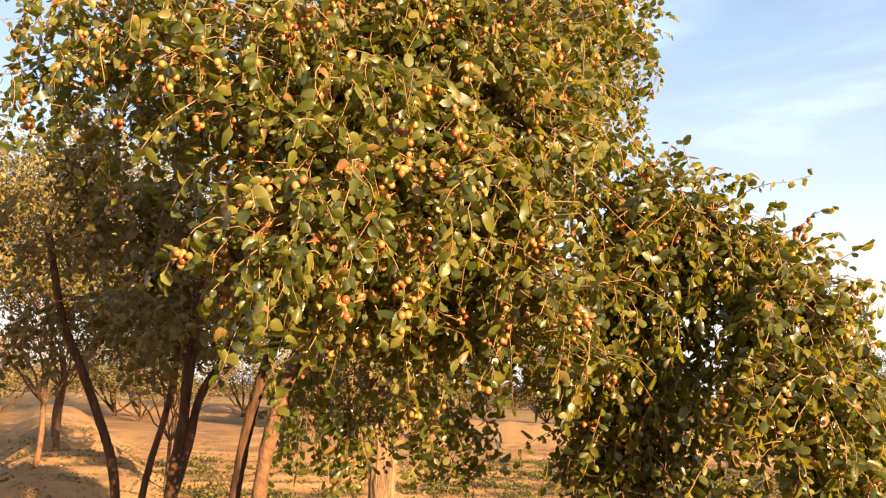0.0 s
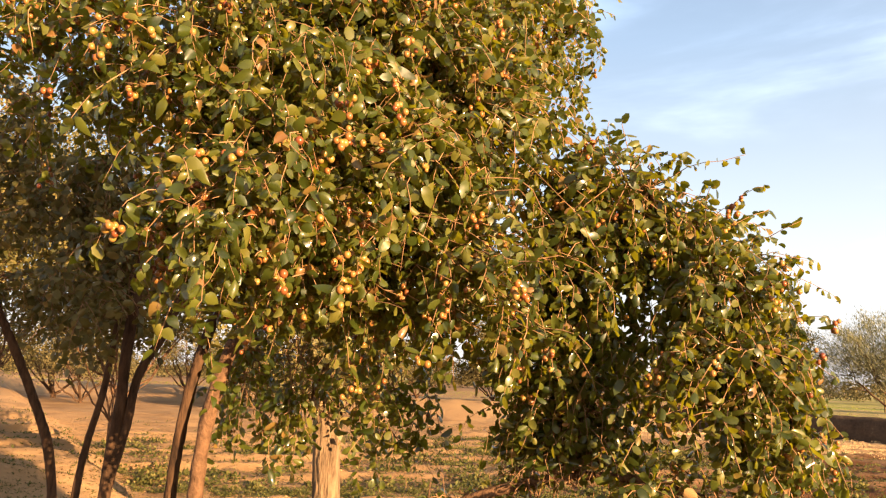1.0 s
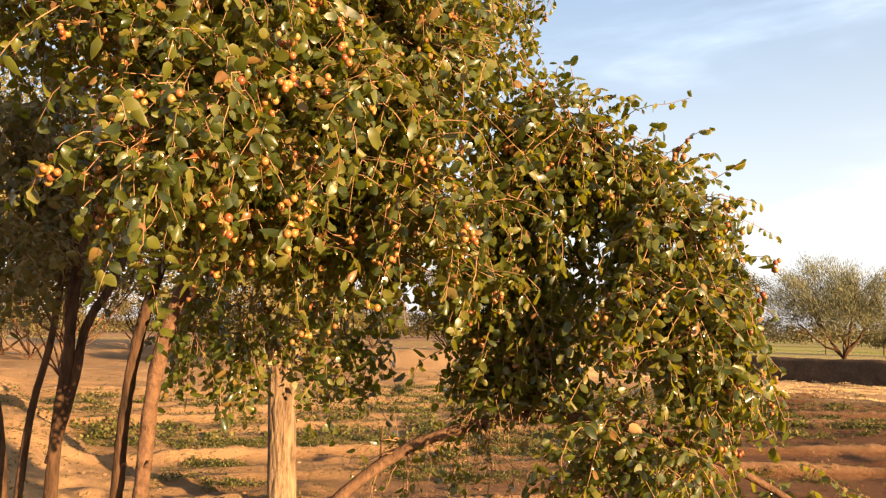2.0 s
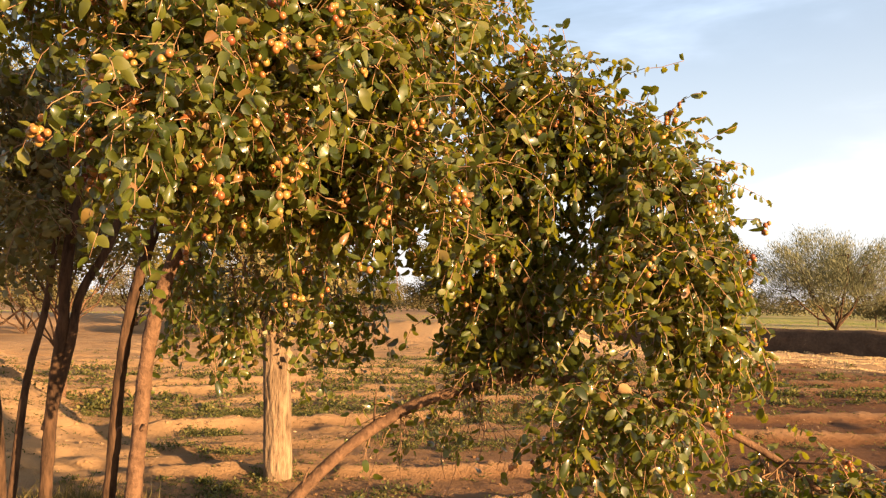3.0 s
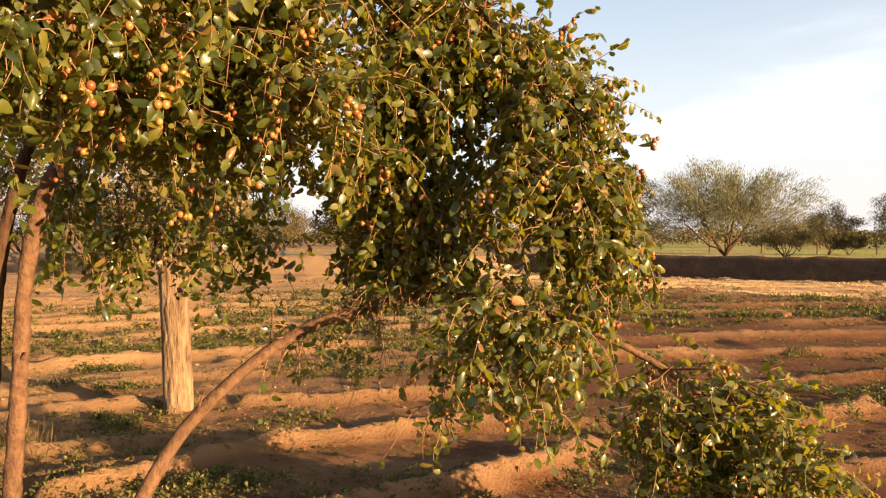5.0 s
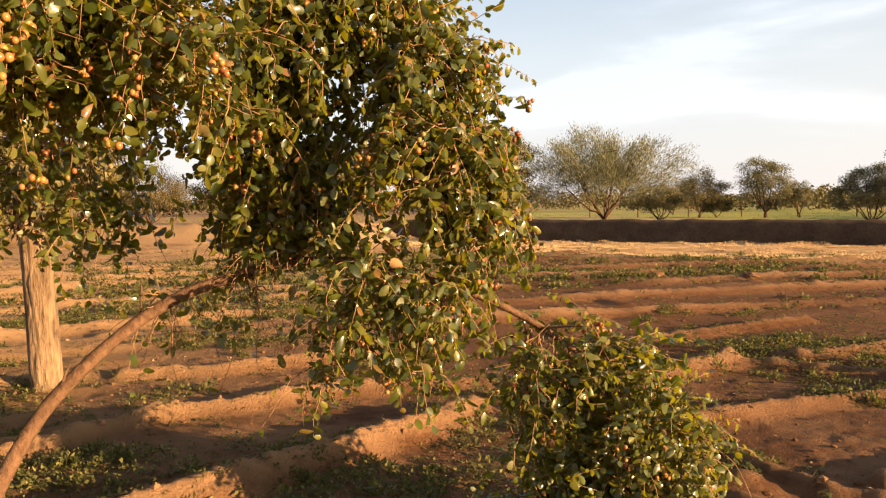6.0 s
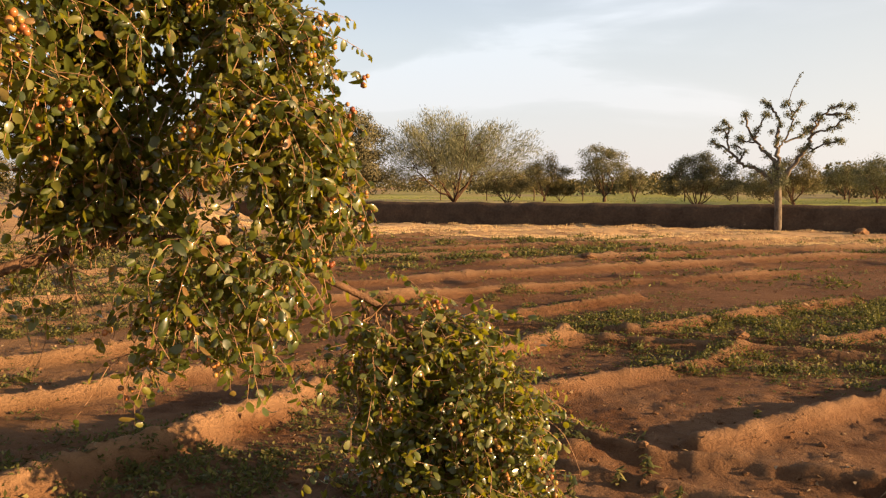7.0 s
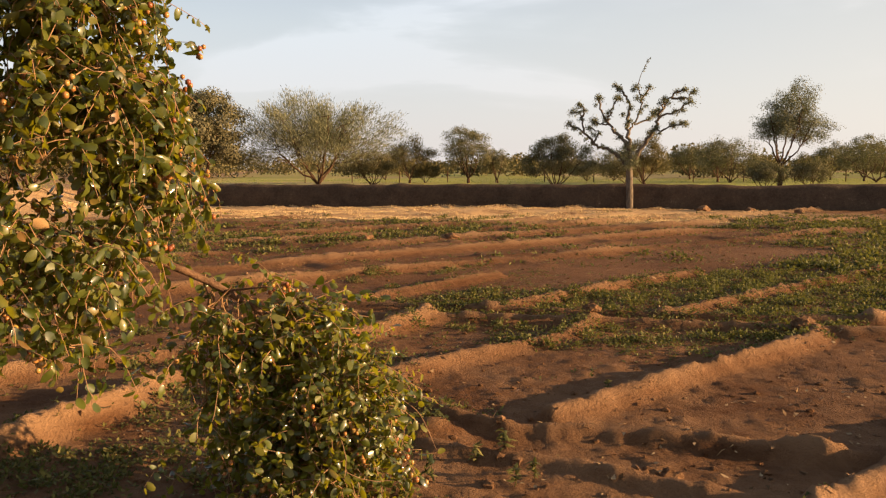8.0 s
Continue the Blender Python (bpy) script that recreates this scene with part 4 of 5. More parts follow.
# several-stemmed tree beside the path
clump = empty("tree", (-4.7, 3.5, 0.0), "dark several-stemmed tree beside the path", "tree")
for pts, r in (([(-4.5, 3.44, -0.15), (-4.49, 3.47, 1.1), (-4.47, 3.5, 1.47), (-4.46, 3.5, 1.94), (-4.5, 3.6, 2.6)], 0.044),
               ([(-4.52, 3.46, 0.9), (-4.44, 3.53, 1.4), (-4.4, 3.57, 1.76), (-4.29, 3.69, 2.1), (-4.2, 3.8, 2.7)], 0.034),
               ([(-4.49, 3.47, 1.2), (-4.47, 3.5, 1.6), (-4.45, 3.52, 2.05), (-4.4, 3.55, 2.7)], 0.032),
               ([(-4.95, 3.55, -0.1), (-4.91, 3.6, 1.06), (-4.84, 3.68, 1.67), (-4.8, 3.73, 2.4)], 0.03),
               ([(-5.35, 3.85, -0.1), (-5.41, 3.78, 1.0), (-5.51, 3.64, 1.56), (-5.7, 3.37, 2.28), (-5.79, 3.23, 2.9)], 0.04)):
    limb(clump, pts, r, r * 0.6, M_DARKBARK, "stem", 10)
CL_B = [(-5.68, 3.51, 3.53, 0.31, 0.26), (-5.28, 2.89, 3.63, 0.23, 0.16), (-4.61, 3.24, 2.25, 0.22, 0.18, 1.5), (-5.54, 3.6, 2.91, 0.65, 0.45), (-5.86, 3.11, 3.22, 0.6, 0.5, 0.7), (-5.1, 3.84, 2.40, 0.5, 0.35), (-4.81, 3.72, 3.27, 0.6, 0.5), (-5.85, 3.45, 2.12, 0.50, 0.34, 0.9), (-5.3, 3.95, 2.30, 0.45, 0.34, 1.0)]
P1, P2, P3, l1, f1 = weeping_tree(clump, CL_B, [(-5.5, 3.5, 3.2), (-5.5, 3.3, 3.3), (-4.46, 3.5, 2.2), (-4.5, 3.6, 2.6), (-5.79, 3.23, 2.9), (-4.5, 3.6, 2.3), (-4.4, 3.6, 2.7), (-5.7, 3.4, 2.4), (-4.8, 3.73, 2.4)], 0.06, 4.8, M_LEAF_BACK, 0.0, M_TWIG, 0.45)
crown_mesh(clump, P1, P2, P3, l1, M_LEAF_BACK, 2)


# ---- distant trees ----
def far_tree(x, y, h, w, mat, bark, label, stems=3, leaf=0.16, count=5200, low=0.25, open_=0.0, lean=0.0, thick=1.0, uneven=0.5, name="tree"):
    """A tree seen from afar: forked stems, limbs and branches that carry many small puffs of leaves."""
    z0 = float(ground_z(x, y)) - 0.1
    tree = empty(name, (x, y, z0), label, "tree", "trees beyond the field")
    mid_z = z0 + h * (low + (1 - low) * 0.46)
    half = np.array([w / 2, w / 2, h * (1 - low) * 0.52])
    centre = np.array([x + lean, y, mid_z])
    fork = np.array([x, y, z0 + h * low * 0.75])
    path = bent([(x, y, z0), (x + rng.normal(0, 0.01 * h), y, z0 + h * low * 0.4), fork], 6)
    V, F = tube_arrays([(path, np.linspace(0.030, 0.024, len(path)) * h * thick)], 8)
    link_mesh("trunk", V, F, bark, tree)
    mains = 4 + stems
    ends, mps, bough = [], [], []
    for k in range(mains):
        a = 2 * math.pi * (k + rng.uniform(-0.3, 0.3)) / mains
        e = centre + half * np.array([math.cos(a) * 0.55, math.sin(a) * 0.55, rng.uniform(-0.2, 0.5)])
        if k == 0:
            e = centre + half * np.array([rng.normal(0, 0.15), 0, 0.5])
        m = fork + (e - fork) * 0.5 + np.array([(e - fork)[0] * 0.14, (e - fork)[1] * 0.14, 0.03 * h * rng.normal(0, 1)])
        mp = bent([fork, m, e], 6, 0.006 * w)
        V, F = tube_arrays([(mp, np.linspace(0.011, 0.004, len(mp)) * h * thick)], 6)
        bough.append(link_mesh("limb", V, F, bark, tree))
        ends.append(e)
        mps.append(mp)
    # leafy puffs over a lumpy dome, each on a branch of its own
    lumps = int(36 + 74 * open_)
    shift = rng.uniform(0, 50)
    rl = w * (0.145 - 0.035 * open_)
    lump = []
    for k in range(lumps):
        u = 1 - (1.5 + 0.12 * open_) * (k + 0.5) / lumps
        a = 2.39996 * k + rng.uniform(-0.5, 0.5)
        c = math.sqrt(max(0, 1 - u * u))
        v = np.array([c * math.cos(a), c * math.sin(a), u])
        r = rl * rng.uniform(0.7, 1.25)
        deep = 1.0 if rng.random() < 0.70 - 0.35 * open_ else rng.uniform(0.40, 0.9)
        deep *= 1 - uneven / 2 + uneven * (noise.noise(Vector(v.tolist()) * 1.6 + Vector((shift, 0, 0))) + 0.5)
        t = centre + (half - r * np.array([1, 1, 0.7])) * v * deep * rng.uniform(0.90, 1.05)
        i = int(np.argmin([np.linalg.norm(t - e) for e in ends]))
        st = mps[i][rng.integers(len(mps[i]) // 2, len(mps[i]))]
        sp_ = bent([st, (st + t) / 2 + rng.normal(0, 0.03 * w, 3), t], 4, 0.004 * w)
        V, F = tube_arrays([(sp_, np.linspace(0.0036, 0.0010, len(sp_)) * h * thick)], 4)
        link_mesh("branch", V, F, bark, bough[i])
        lump.append((t, r, v))
    leaf, per = leaf * (0.86 - 0.12 * open_) * (0.6 if open_ == 0 else 1), int(count * (2.6 if open_ == 0 else 1.25)) // lumps
    pos, ax, ups = [], [], []
    for t, r, v in lump:
        g = unit(rng.normal(0, 1, (per, 3)))
        q = g * r * (0.35 + 0.65 * rng.random((per, 1))) * (1 + 0.10 * rng.normal(0, 1, (per, 1)) * open_) * np.array([1.05, 1.05, 0.72]) * (1 - 0.25 * open_)
        q = q + v * (q @ v)[:, None] * 1.1 * open_
        pos.append(t + q + rng.normal(0, 0.03 * r, (per, 3)))
        ax.append(np.cross(g, rng.normal(0, 1, (per, 3))) + 0.3 * v)
        ups.append(g * 0.8 + v * 0.4 + rng.normal(0, 0.30 + 0.4 * open_, (per, 3)))
    pos, ax = np.concatenate(pos), unit(np.concatenate(ax))
    if open_ > 0.5:      # fine upright twiglets instead of broad leaves
        ax = unit(0.55 * ax + unit(pos - fork) + np.array([0, 0, 0.35]))
    pos[:, 2] = np.maximum(pos[:, 2], z0 + 0.1)
    up = unit(np.concatenate(ups))
    l_ = leaf * rng.uniform(0.6, 1.3, len(pos))
    V, F = leaf_arrays(pos, ax, up, l_ * (1 + 0.9 * (open_ > 0.5)), l_ * (0.6 - 0.35 * (open_ > 0.5)), False, 0.1)
    tagged(link_mesh("crown", V, F, mat, tree, smooth=False), kind="stuff")
    return tree


far_tree(-4.9, 47.8, 6.5, 6.2, M_FAR_GREEN, M_DARKBARK, "broad dense olive-green tree behind the wall", 3, 0.17, 26000, 0.12, 0.3, uneven=0.4)
far_tree(-6.8, 50, 7.2, 6.0, M_FAR_OLIVE, M_DARKBARK, "dense olive-green tree behind the wall", 3, 0.2, 9000, 0.12)
far_tree(1.9, 49.9, 6.4, 9.4, M_FAR_GREY, M_DARKBARK, "spreading grey-green acacia with forked dark stems", 4, 0.14, 40000, 0.14, 0.85, uneven=0.5)
far_tree(6.5, 61.7, 3.6, 5.0, M_FAR_OLIVE, M_DARKBARK, "low olive thicket behind the wall", 4, 0.22, 3500, 0.1)
far_tree(12.8, 84.0, 5.3, 7.0, M_FAR_OLIVE, M_DARKBARK, "small olive-green tree in the far field", 2, 0.25, 4500, 0.12)
far_tree(18.9, 82.9, 6.6, 6.6, M_FAR_GREEN, M_DARKBARK, "rounded green tree in the far field", 2, 0.25, 5000, 0.12)
far_tree(22.1, 83.1, 4.0, 3.8, M_FAR_GREEN, M_DARKBARK, "small dark green field tree", 2, 0.22, 3000, 0.12)
far_tree(19.6, 56.7, 4.4, 5.4, M_FAR_GREEN, M_DARKBARK, "dense dark green bushy tree reaching the ground", 4, 0.2, 8000, 0.05)
far_tree(29.7, 63.4, 4.6, 5.0, M_FAR_OLIVE, M_DARKBARK, "olive-green tree in the far field", 2, 0.22, 4000, 0.12)
far_tree(51.8, 97.0, 5.0, 7.0, M_FAR_GREEN, M_DARKBARK, "low broad field tree beyond the wall", 2, 0.3, 3500, 0.12)
far_tree(45.9, 79.7, 5.0, 5.0, M_FAR_GREEN, M_DARKBARK, "small field tree beyond the wall", 2, 0.25, 3500, 0.12)
far_tree(34.4, 51.4, 7.5, 5.9, M_FAR_GREY, M_DARKBARK, "tall open-crowned grey-green tree behind the wall", 3, 0.115, 24000, 0.30, 0.45, 0.5, 0.8, 0.9)
far_tree(33.0, 51.0, 2.3, 3.6, M_FAR_GREEN, M_DARKBARK, "dark low bush beneath a tall tree", 3, 0.17, 3500, 0.04)
far_tree(36.0, 50.2, 2.6, 3.4, M_FAR_GREEN, M_DARKBARK, "dark low bush beneath a tall tree", 3, 0.17, 3500, 0.04)
far_tree(65.9, 88.1, 5.0, 6.0, M_FAR_GREEN, M_DARKBARK, "low field tree beyond the wall", 2, 0.28, 3000, 0.12)
far_tree(62.6, 78.0, 5.2, 6.2, M_FAR_GREEN, M_DARKBARK, "rounded field tree beyond the wall", 2, 0.28, 3500, 0.12)
far_tree(-18.9, 33.5, 3.0, 4.5, M_FAR_OLIVE, M_DARKBARK, "sunlit olive bush on the sandy bank", 4, 0.12, 6000, 0.05)
far_tree(-14.4, 33.5, 4.5, 4.5, M_FAR_OLIVE, M_BARK, "field tree with a sunlit trunk on the bank", 1, 0.14, 5000, 0.4)
far_tree(-25.5, 36.0, 3.4, 6.0, M_FAR_OLIVE, M_DARKBARK, "olive bush on the sandy bank", 4, 0.14, 6000, 0.05)
far_tree(-33.0, 33.0, 4.5, 6.0, M_FAR_OLIVE, M_DARKBARK, "field tree on the sandy bank", 3, 0.16, 5000, 0.1)
for x_, y_, h_, w_ in ((-10.5, 36, 3.4, 4.6), (-21.5, 33.5, 4.2, 5.0), (-16.5, 37, 3.2, 5), (-29, 33, 4.0, 6), (-24, 29.5, 2.6, 4), (-34, 27, 4.2, 6), (-38, 22, 4.6, 7), (-30, 38, 5.5, 7), (-40, 30, 5.5, 8), (-12.5, 40, 4.5, 6)):
    far_tree(x_, y_, h_, w_, M_FAR_OLIVE, M_DARKBARK, "olive-brown thorny bush on the sandy bank", 4, 0.22, 4200, 0.06)
for x_, y_, h_ in ((-12, 7.4, 5.5), (-10.0, 8.2, 4.2), (-13.5, 6.6, 6.5), (-17, 11, 6), (-11.2, 9.4, 6.4), (-14.2, 9.2, 7.2)):
    far_tree(x_, y_, h_, h_ * 0.9, M_LEAF_BACK, M_LIMB, "slender green sapling beside the path", 4, 0.10, 9000, 0.26, 0.3, thick=0.3)


for k in range(11):
    d_ = rng.uniform(76, 125)
    a_ = radians(rng.uniform(-8, 42))
    h_ = rng.uniform(2.4, 5.2)
    far_tree(d_ * math.sin(a_), d_ * math.cos(a_), h_, h_ * rng.uniform(1.1, 2.0), M_FAR_OLIVE if k % 3 else M_FAR_GREEN, M_DARKBARK, "low olive-brown tree on the edge of the far fields", 2, 0.27, 2200, 0.05)


# far woods along the horizon
def far_woods():
    tree = empty("woods", (0, 280, 0), "hazy band of scrub along the horizon", "woods")
    pos = []
    for k in range(300):
        a = radians(rng.uniform(-58, 60))
        d = rng.uniform(125, 330)
        c = np.array([math.sin(a) * d, math.cos(a) * d, 0])
        w, h = rng.uniform(7, 18), rng.uniform(2.5, 6.0)
        for _q in range(4):
            o = np.array([rng.uniform(-0.3, 0.3) * w, rng.uniform(-0.3, 0.3) * w, h * rng.uniform(0.35, 0.62)])
            pts = unit(rng.normal(0, 1, (100, 3))) * rng.random((100, 1)) ** 0.45 * np.array([w * 0.26, w * 0.26, h * 0.38])
            pts[:, 2] = np.abs(pts[:, 2] + o[2])
            pts[:, :2] += o[:2]
            pos.append(pts + c)
    pos = np.concatenate(pos)
    V, F = leaf_arrays(pos, rng.normal(0, 1, pos.shape), rng.normal(0, 1, pos.shape), rng.uniform(0.35, 0.75, len(pos)), 0.42, False, 0.1)
    tagged(link_mesh("foliage", V, F, M_FAR_OLIVE, tree, smooth=False), kind="stuff")
    tree["kind"] = "stuff"


far_woods()


# pollarded tree in front of the wall
def pollard(x, y):
    z0 = float(ground_z(x, y))
    tree = empty("pollarded_tree", (x, y, z0), "pollarded tree with bare knobbly limbs and leafy tufts", "tree")
    top = np.array([x - 0.05, y, z0 + 1.6])
    fp = bent([(x, y, z0 - 0.15), (x - 0.02, y, z0 + 0.8), top], 8)
    V, F = tube_arrays([(fp, np.linspace(0.135, 0.12, len(fp)))], 12)
    link_mesh("trunk", V, F, M_GREYBARK, tree)
    rgt = np.array([0.92, -0.39, 0])
    dep = np.array([0.39, 0.92, 0])
    tufts = []      # centre, radius, drop

    def at(u, h, d):
        return np.array([x, y, z0 + h]) + rgt * (u - 0.2 * min(1, (h - 1.6) / 1.2)) + dep * d

    def crooked(way, d0, d1, r0, r1, name, holder):
        """A knobbly limb along its way, with tufts on its further half."""
        pts = [at(u, h, d0 + (d1 - d0) * k / (len(way) - 1)) for k, (u, h) in enumerate(way)]
        path = bent(pts, 6, 0.03)
        rad = np.linspace(r0, r1, len(path)) * (1 + 0.30 * rng.random(len(path)))
        rad[-3:] *= 1.35
        V, F = tube_arrays([(path, rad)], 8)
        tufts.append((path[-1], rng.uniform(0.13, 0.21)))
        for k in range(len(path) // 3, len(path) - 1, 2):
            if rng.random() < 0.8:
                tufts.append((path[k] + rng.normal(0, 0.07, 3), rng.uniform(0.07, 0.17)))
        return link_mesh(name, V, F, M_GREYBARK, holder)

    LIMBS = [   # each limb with its branches, as (across, height)
        ([(0, 1.6), (-0.48, 2.1), (-1.05, 2.4), (-1.55, 2.88), (-2.1, 3.25)],
         [[(-1.55, 2.9), (-1.65, 3.55), (-1.97, 3.75)], [(-1.65, 3.5), (-1.5, 3.8), (-1.72, 3.95)], [(-1.2, 2.5), (-1.0, 2.9), (-1.35, 3.1)]]),
        ([(0, 1.7), (-0.05, 2.5), (-0.4, 2.95), (-0.85, 3.55), (-1.02, 4.25)],
         [[(-0.6, 3.2), (-1.0, 3.3), (-1.2, 3.42)], [(-0.7, 3.35), (-0.5, 3.8), (-0.32, 4.2)]]),
        ([(0, 1.7), (0.1, 2.7), (0.05, 3.35), (0.14, 3.85), (-0.12, 4.4), (-0.42, 4.7)],
         [[(0.12, 2.9), (0.45, 3.55), (0.55, 4.15), (0.36, 4.62)], [(0.52, 4.0), (0.85, 4.6)], [(0.3, 3.2), (0.95, 3.45), (1.05, 3.7)]]),
        ([(0.05, 1.7), (0.7, 2.55), (1.1, 3.1), (1.25, 3.6), (1.6, 4.15), (2.05, 4.42)],
         [[(1.6, 4.1), (2.1, 4.1), (2.35, 4.3)], [(1.2, 3.4), (1.75, 3.6), (2.25, 3.95)], [(1.1, 2.95), (1.55, 3.05), (2.1, 3.2)], [(1.3, 3.7), (1.32, 4.05)]])]
    for way, kids in LIMBS:
        d = rng.uniform(-0.7, 0.7)
        arm = crooked(way, 0, d, 0.074, 0.022, "limb", tree)
        for kid in kids:
            crooked(kid, d * 0.6, d + rng.uniform(-0.5, 0.5), 0.036, 0.016, "branch", arm)
    tip = at(0.82, 5.6, 0)
    V, F = tube_arrays([(bent([at(0.42, 4.65, 0), at(0.55, 5.1, 0), tip], 6), np.linspace(0.016, 0.006, 12))], 5)
    link_mesh("shoot", V, F, M_GREYBARK, tree)
    for u, h, r in ((0.60, 5.15, 0.03), (0.64, 5.24, 0.035), (0.67, 5.34, 0.03), (0.74, 5.48, 0.04), (0.78, 5.55, 0.035), (0.82, 5.62, 0.02)):
        tufts.append((at(u, h, 0), r))
    tufts += [(at(u, h, d), 0.27) for u, h, d in ((-0.12, 1.7, -0.15), (0.15, 1.85, -0.2), (-0.15, 2.05, -0.1), (0.12, 2.2, 0.1), (0.0, 2.4, 0.1))]
    pos = []
    for c, r in tufts:
        k = int(8 + 7000 * r * r)
        q = unit(rng.normal(0, 1, (k, 3))) * rng.random((k, 1)) ** 0.6 * r * np.array([1.1, 1.1, 0.85]) * (1 + 0.22 * rng.normal(0, 1, (k, 1)))
        q[:, 2] -= 0.7 * np.abs(q[:, 0]) * rng.random(k)
        pos.append(c + q)
    pos = np.concatenate(pos)
    l_ = rng.uniform(0.04, 0.085, len(pos))
    V, F = leaf_arrays(pos, rng.normal(0, 1, pos.shape) + np.array([0, 0, -0.6]), rng.normal(0, 1, pos.shape), l_, l_ * 0.45, False, 0.1)
    tagged(link_mesh("tuft_foliage", V, F, M_FAR_GREY, tree, smooth=False), kind="stuff")


pollard(12.7, 28.3)


# ---- crop seedlings, weeds and straw ----
def tuft_field(name, n, rmin, rmax, size, label, mat, leaves, thr, seed_shift, wide=0.42):
    th = rng.uniform(radians(-55), radians(60), n)
    r = np.sqrt(rng.uniform(rmin ** 2, rmax ** 2, n))
    x, y = -np.sin(th) * r, np.cos(th) * r
    if mat is M_CROP:
        keep = crop_density(x, y) + rng.normal(0, 0.10, n) > thr
    else:
        dens = fbm(x * 0.5 + seed_shift, y * 0.9, 3) + 0.75 * fbm(x * 2.2, y * 2.2 + seed_shift, 2)
        keep = dens + 0.14 * np.clip((-4.0 - x) / 3, 0, 1) > thr
    x, y = x[keep], y[keep]
    z = ground_z(x, y)
    m = len(x)
    s = size * rng.uniform(0.5, 1.4, m)
    P = np.repeat(np.stack([x, y, z], -1), leaves, 0)
    S = np.repeat(s, leaves)
    az = rng.uniform(0, 2 * np.pi, m * leaves)
    el = rng.uniform(0.10, 0.85, m * leaves) * (0.25 if name == "litter" else 1)
    ax = np.stack([np.cos(az) * np.cos(el), np.sin(az) * np.cos(el), np.sin(el)], -1)
    P = P + ax * S[:, None] * 0.15 + rng.normal(0, 1, P.shape) * S[:, None] * np.array([0.35, 0.35, 0.0])
    V, F = leaf_arrays(P, ax, np.tile([0, 0, 1.0], (len(P), 1)) + rng.normal(0, 0.3, P.shape), S * rng.uniform(0.6, 1.2, len(P)), S * wide, False, 0.3)
    ob = tagged(link_mesh(name, V, F, mat), label, "plants", kind="stuff")


tuft_field("crop_seedlings", 26000, 3.2, 13, 0.036, "small green seedlings sprouting in the beds", M_CROP, 5, -0.05, 0.0)
tuft_field("crop_rows", 30000, 13, 30, 0.07, "green seedlings in beds further out", M_CROP, 3, -0.16, 0.0)
tuft_field("far_crop", 17000, 58, 120, 0.15, "yellow-green crop in the far fields", M_FARCROP, 2, -0.35, 11.0)
tuft_field("straw", 5000, 3.0, 30, 0.05, "dry stalks scattered on the soil", M_DRY, 2, 0.08, 31.0, 0.09)
tuft_field("litter", 20000, 2.6, 14, 0.042, "dry leaf litter and pale crumbs on the soil", M_LITTER, 2, 0.10, 57.0, 0.5)


def weed_clumps(name, n, rmin, rmax, spread, tall, leaves, leaf, thr, label):
    """Low knobby clumps of green, thick where the beds have sprouted."""
    th = rng.uniform(radians(-55), radians(60), n)
    r = np.sqrt(rng.uniform(rmin ** 2, rmax ** 2, n))
    x, y = -np.sin(th) * r, np.cos(th) * r
    keep = crop_density(x, y) + 0.9 * fbm(x * 1.7 + 4, y * 1.7, 3) + rng.normal(0, 0.05, n) > thr
    keep &= ground_z(x, y) < 0.075
    x, y = x[keep], y[keep]
    m = len(x)
    size = rng.uniform(0.45, 1.3, m)
    g = unit(rng.normal(0, 1, (m, leaves, 3)))
    g[:, :, 2] = np.abs(g[:, :, 2])
    rad = rng.uniform(0.3, 1.0, (m, leaves, 1))
    off = g * rad * size[:, None, None] * np.array([spread, spread, tall])
    px_, py_ = x[:, None] + off[:, :, 0], y[:, None] + off[:, :, 1]
    P = np.stack([px_, py_, ground_z(px_, py_) + 0.2 * leaf + off[:, :, 2]], -1).reshape(-1, 3)
    ax = unit(g.reshape(-1, 3) + rng.normal(0, 0.6, (m * leaves, 3)))
    l_ = leaf * rng.uniform(0.6, 1.3, m * leaves)
    V, F = leaf_arrays(P, ax, np.tile([0, 0, 1.0], (len(P), 1)) + rng.normal(0, 0.5, P.shape), l_, l_ * 0.6, False, 0.3)
    tagged(link_mesh(name, V, F, M_CROP), label, "plants", kind="stuff")


weed_clumps("green_clumps", 5200, 3.4, 13, 0.13, 0.07, 55, 0.032, 0.08, "low green weeds clumped in the near beds")
weed_clumps("far_green_clumps", 6000, 13, 27, 0.22, 0.09, 32, 0.07, 0.13, "low green weeds clumped in the further beds")


def grass_tuft():
    """Dry grass on the edge of the path."""
    n = 1500
    x = -5.48 + rng.normal(0, 0.32, n)
    y = 4.44 + rng.normal(0, 0.32, n)
    P = np.stack([x, y, ground_z(x, y) - 0.01], -1)
    ax = np.stack([rng.normal(0, 0.35, n), rng.normal(0, 0.35, n), np.ones(n)], -1)
    l_ = rng.uniform(0.05, 0.20, n)
    V, F = leaf_arrays(P, ax, rng.normal(0, 1, P.shape), l_, 0.008, False, 0.35)
    tagged(link_mesh("grass", V, F, M_GRASS), "dry olive grass on the edge of the path", "grass", kind="stuff")


grass_tuft()


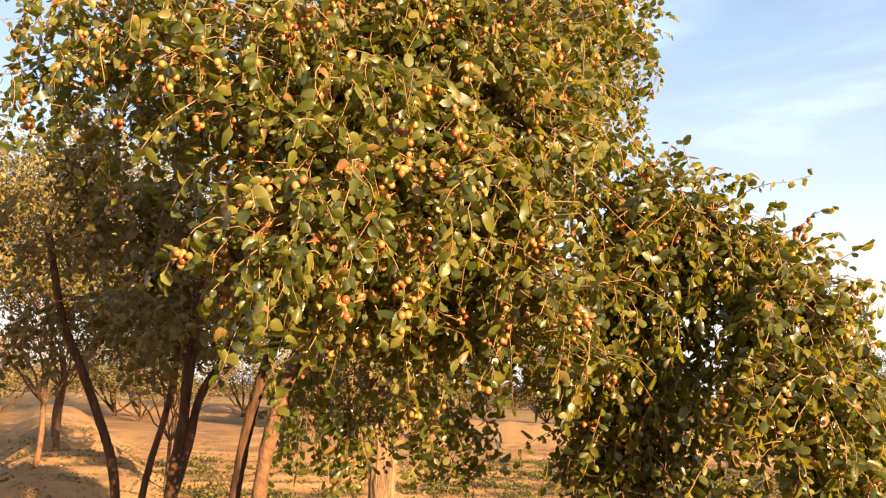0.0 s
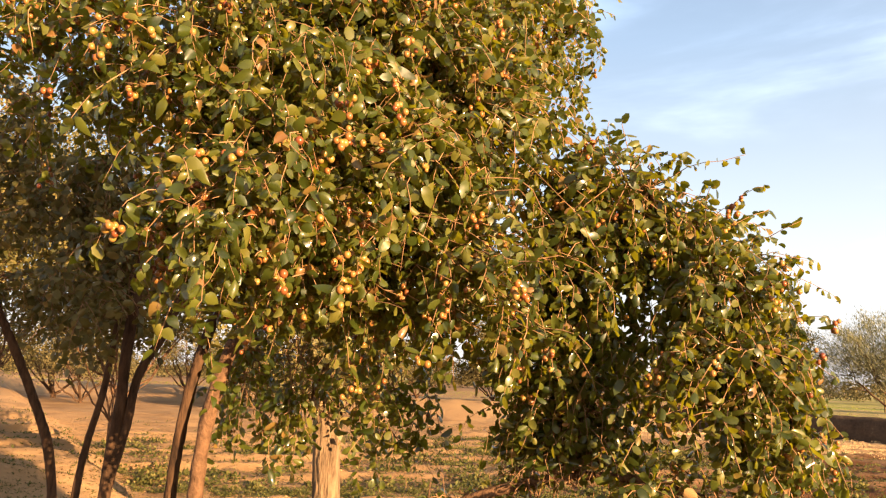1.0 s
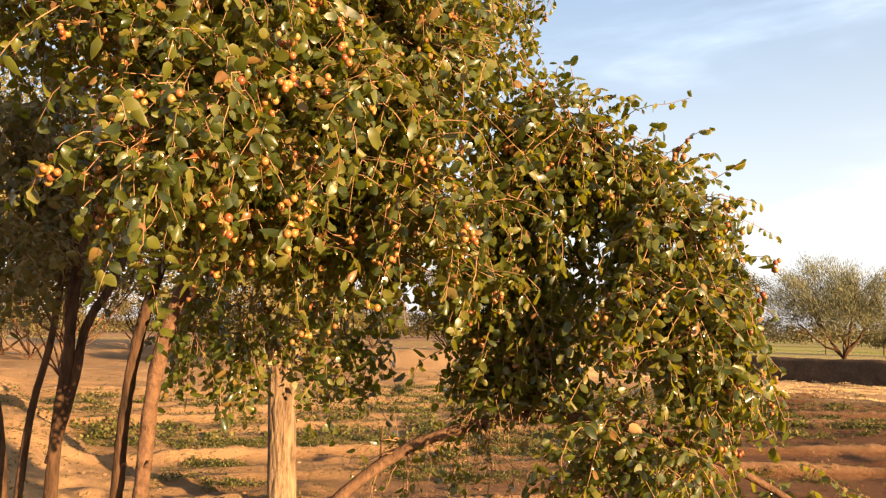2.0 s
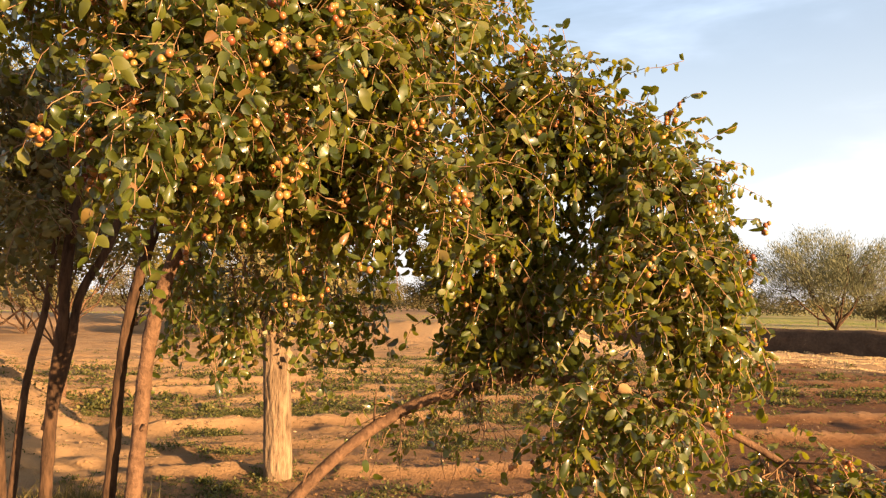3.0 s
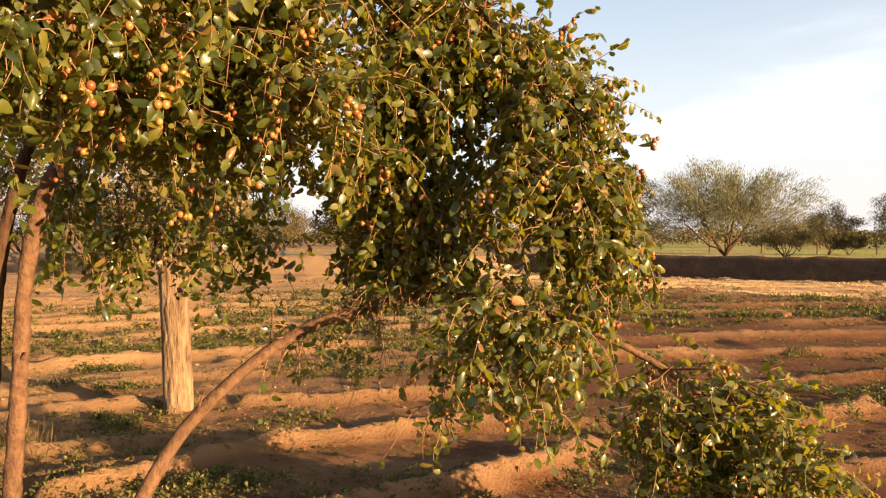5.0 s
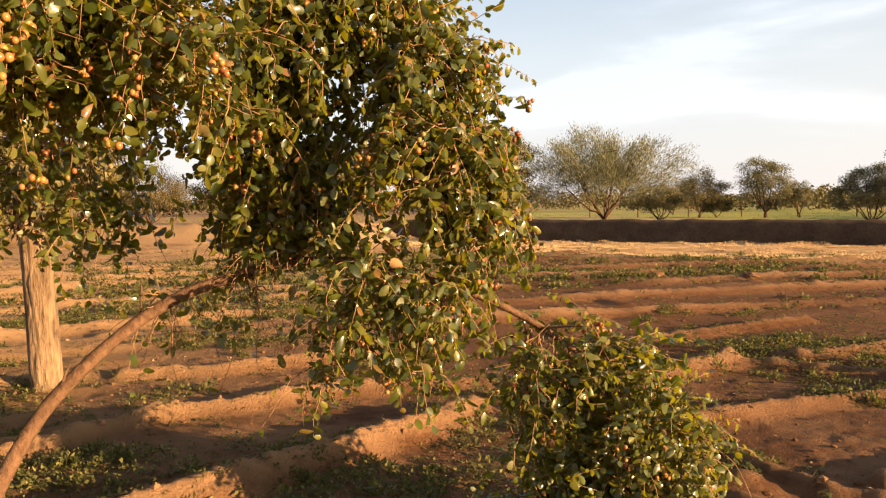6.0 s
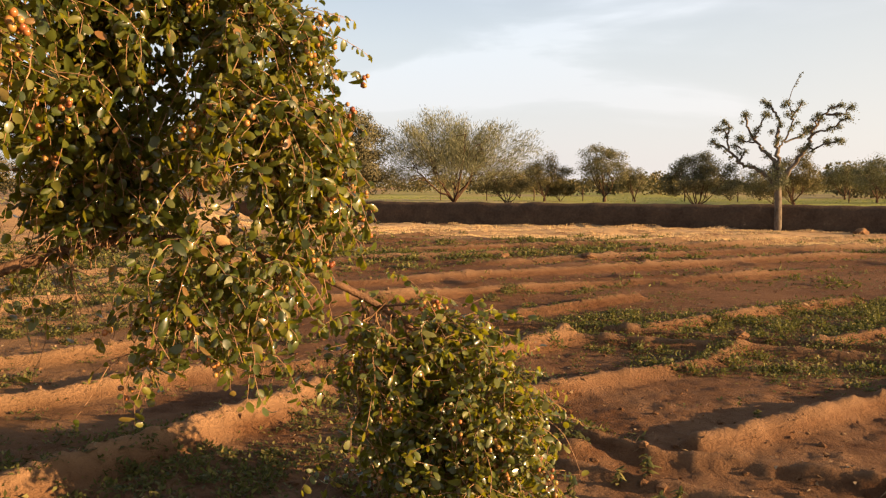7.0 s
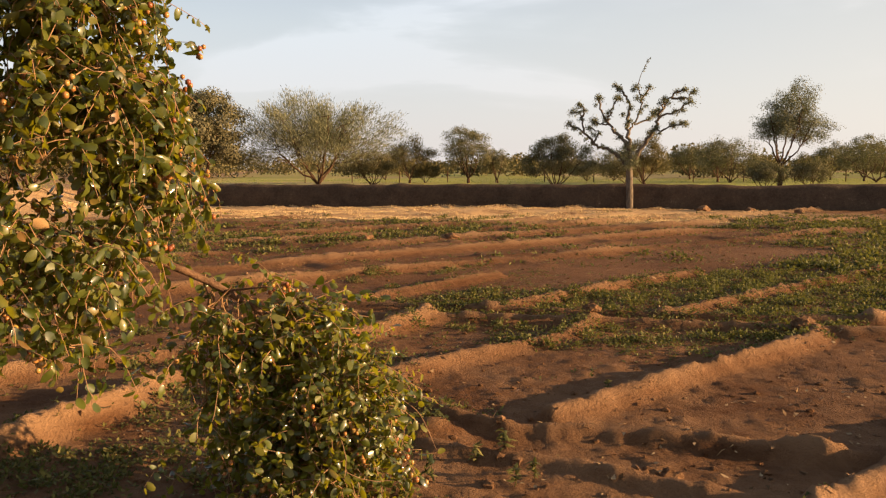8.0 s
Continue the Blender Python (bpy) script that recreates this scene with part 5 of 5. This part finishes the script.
def stubble():
    """Pale dry stubble, added to brighten the sunlit strip in front of the wall."""
    n = 230000
    t = rng.uniform(0.02, 0.42, n)
    off = rng.uniform(0.5, 8.5, n)
    x = -9.0 + 84.0 * t - 0.388 * off
    y = 37.9 - 35.3 * t - 0.922 * off
    keep = fbm(t * 12.0, off * 1.5, 3) > 0.03 + 0.35 * np.clip((t - 0.25) / 0.12, 0, 1)
    x, y = x[keep], y[keep]
    P = np.stack([x, y, ground_z(x, y)], -1)
    az = rng.uniform(0, 2 * np.pi, len(P))
    ax = np.stack([np.cos(az) * 0.5, np.sin(az) * 0.5, np.ones(len(P))], -1)
    l_ = rng.uniform(0.025, 0.070, len(P))
    V, F = leaf_arrays(P, ax, rng.normal(0, 1, P.shape), l_, l_ * 0.26, False, 0.2)
    tagged(link_mesh("stubble", V, F, M_STRAW), "pale dry stubble added to brighten the strip before the wall", "stubble", kind="stuff")


stubble()


# single weeds, clods and posts
WEEDS = [(0.97, 4.09, 0.1), (1.14, 4.14, 0.12), (1.08, 3.70, 0.1), (1.21, 3.80, 0.09), (0.68, 3.87, 0.12), (2.21, 5.25, 0.07)]
CLODS = [(3.01, 7.57, 0.07), (4.79, 6.70, 0.09), (1.91, 3.68, 0.05), (1.81, 3.73, 0.04), (14.54, 26.17, 0.2), (16.14, 25.75, 0.18), (17.35, 24.70, 0.15), (3.51, 17.02, 0.12), (1.74, 17.86, 0.1), (-2.81, 5.97, 0.06)]
def weed(x, y, h):
    z0 = float(ground_z(x, y))
    ob = empty("weed", (x, y, z0), "young bright green weed on bare soil", "weed", "weeds on the soil")
    V, F = tube_arrays([(bent([(x, y, z0 - 0.01), (x + 0.01, y, z0 + h * 0.5), (x, y + 0.01, z0 + h)], 5), np.linspace(0.003, 0.0015, 10))], 5)
    link_mesh("stem", V, F, M_CROP, ob)
    n = 26
    f = rng.uniform(0.15, 1.0, n)
    az = rng.uniform(0, 2 * np.pi, n)
    P = np.stack([np.full(n, x), np.full(n, y), z0 + h * f], -1)
    ax = np.stack([np.cos(az), np.sin(az), rng.uniform(0.1, 1.0, n)], -1)
    l_ = h * rng.uniform(0.25, 0.5, n)
    V, F = leaf_arrays(P, ax, np.tile([0, 0, 1.0], (n, 1)), l_, l_ * 0.45)
    tagged(link_mesh("foliage", V, F, M_CROP, ob), kind="stuff")


for x_, y_, h_ in WEEDS:
    weed(x_, y_, h_)


def clod(x, y, r):
    bm = bmesh.new()
    bmesh.ops.create_icosphere(bm, subdivisions=3, radius=1)
    for v in bm.verts:
        k = 1 + 0.5 * noise.noise(v.co * 1.3 + Vector((x, y, 0))) + 0.2 * noise.noise(v.co * 4 + Vector((y, x, 0)))
        v.co = Vector((v.co.x * r * k * 1.2, v.co.y * r * k, v.co.z * r * k * 0.7))
    me = bpy.data.meshes.new("clod")
    bm.to_mesh(me)
    bm.free()
    me.materials.append(M_SOIL)
    ob = tagged(new("clod", me), "lump of dry earth on a bund", "clod", "lumps of earth")
    ob.location = (x, y, float(ground_z(x, y)) + r * 0.25)


for x_, y_, r_ in CLODS:
    clod(x_, y_, r_)


def fence_post(x, y):
    z0 = float(ground_z(x, y))
    V, F = tube_arrays([(bent([(x, y, z0 - 0.2), (x + 0.02, y, z0 + 0.6), (x - 0.02, y, z0 + 1.3)], 4), np.full(8, 0.06))], 6)
    tagged(link_mesh("fence_post", V, F, M_DARKBARK), "thin weathered wooden fence post", "post", "fence posts in the far field")


for k in range(16):
    fence_post(2 + 5.2 * k, 92 - 1.4 * k)


def clods():
    n = 1900
    th = rng.uniform(radians(-52), radians(58), n)
    r = 2.6 + 14 * rng.random(n) ** 1.6
    x, y = -np.sin(th) * r, np.cos(th) * r
    z = ground_z(x, y)
    s = 0.009 + 0.03 * rng.random(n) ** 4
    V, F = sphere_arrays(np.stack([x, y, z], -1), s, 5, 3, 0.7)
    V = V + rng.normal(0, 0.0045, V.shape)
    tagged(link_mesh("clods", V, F, M_SOIL, smooth=False), "small crumbled clods of earth", "soil clods", kind="stuff")


clods()
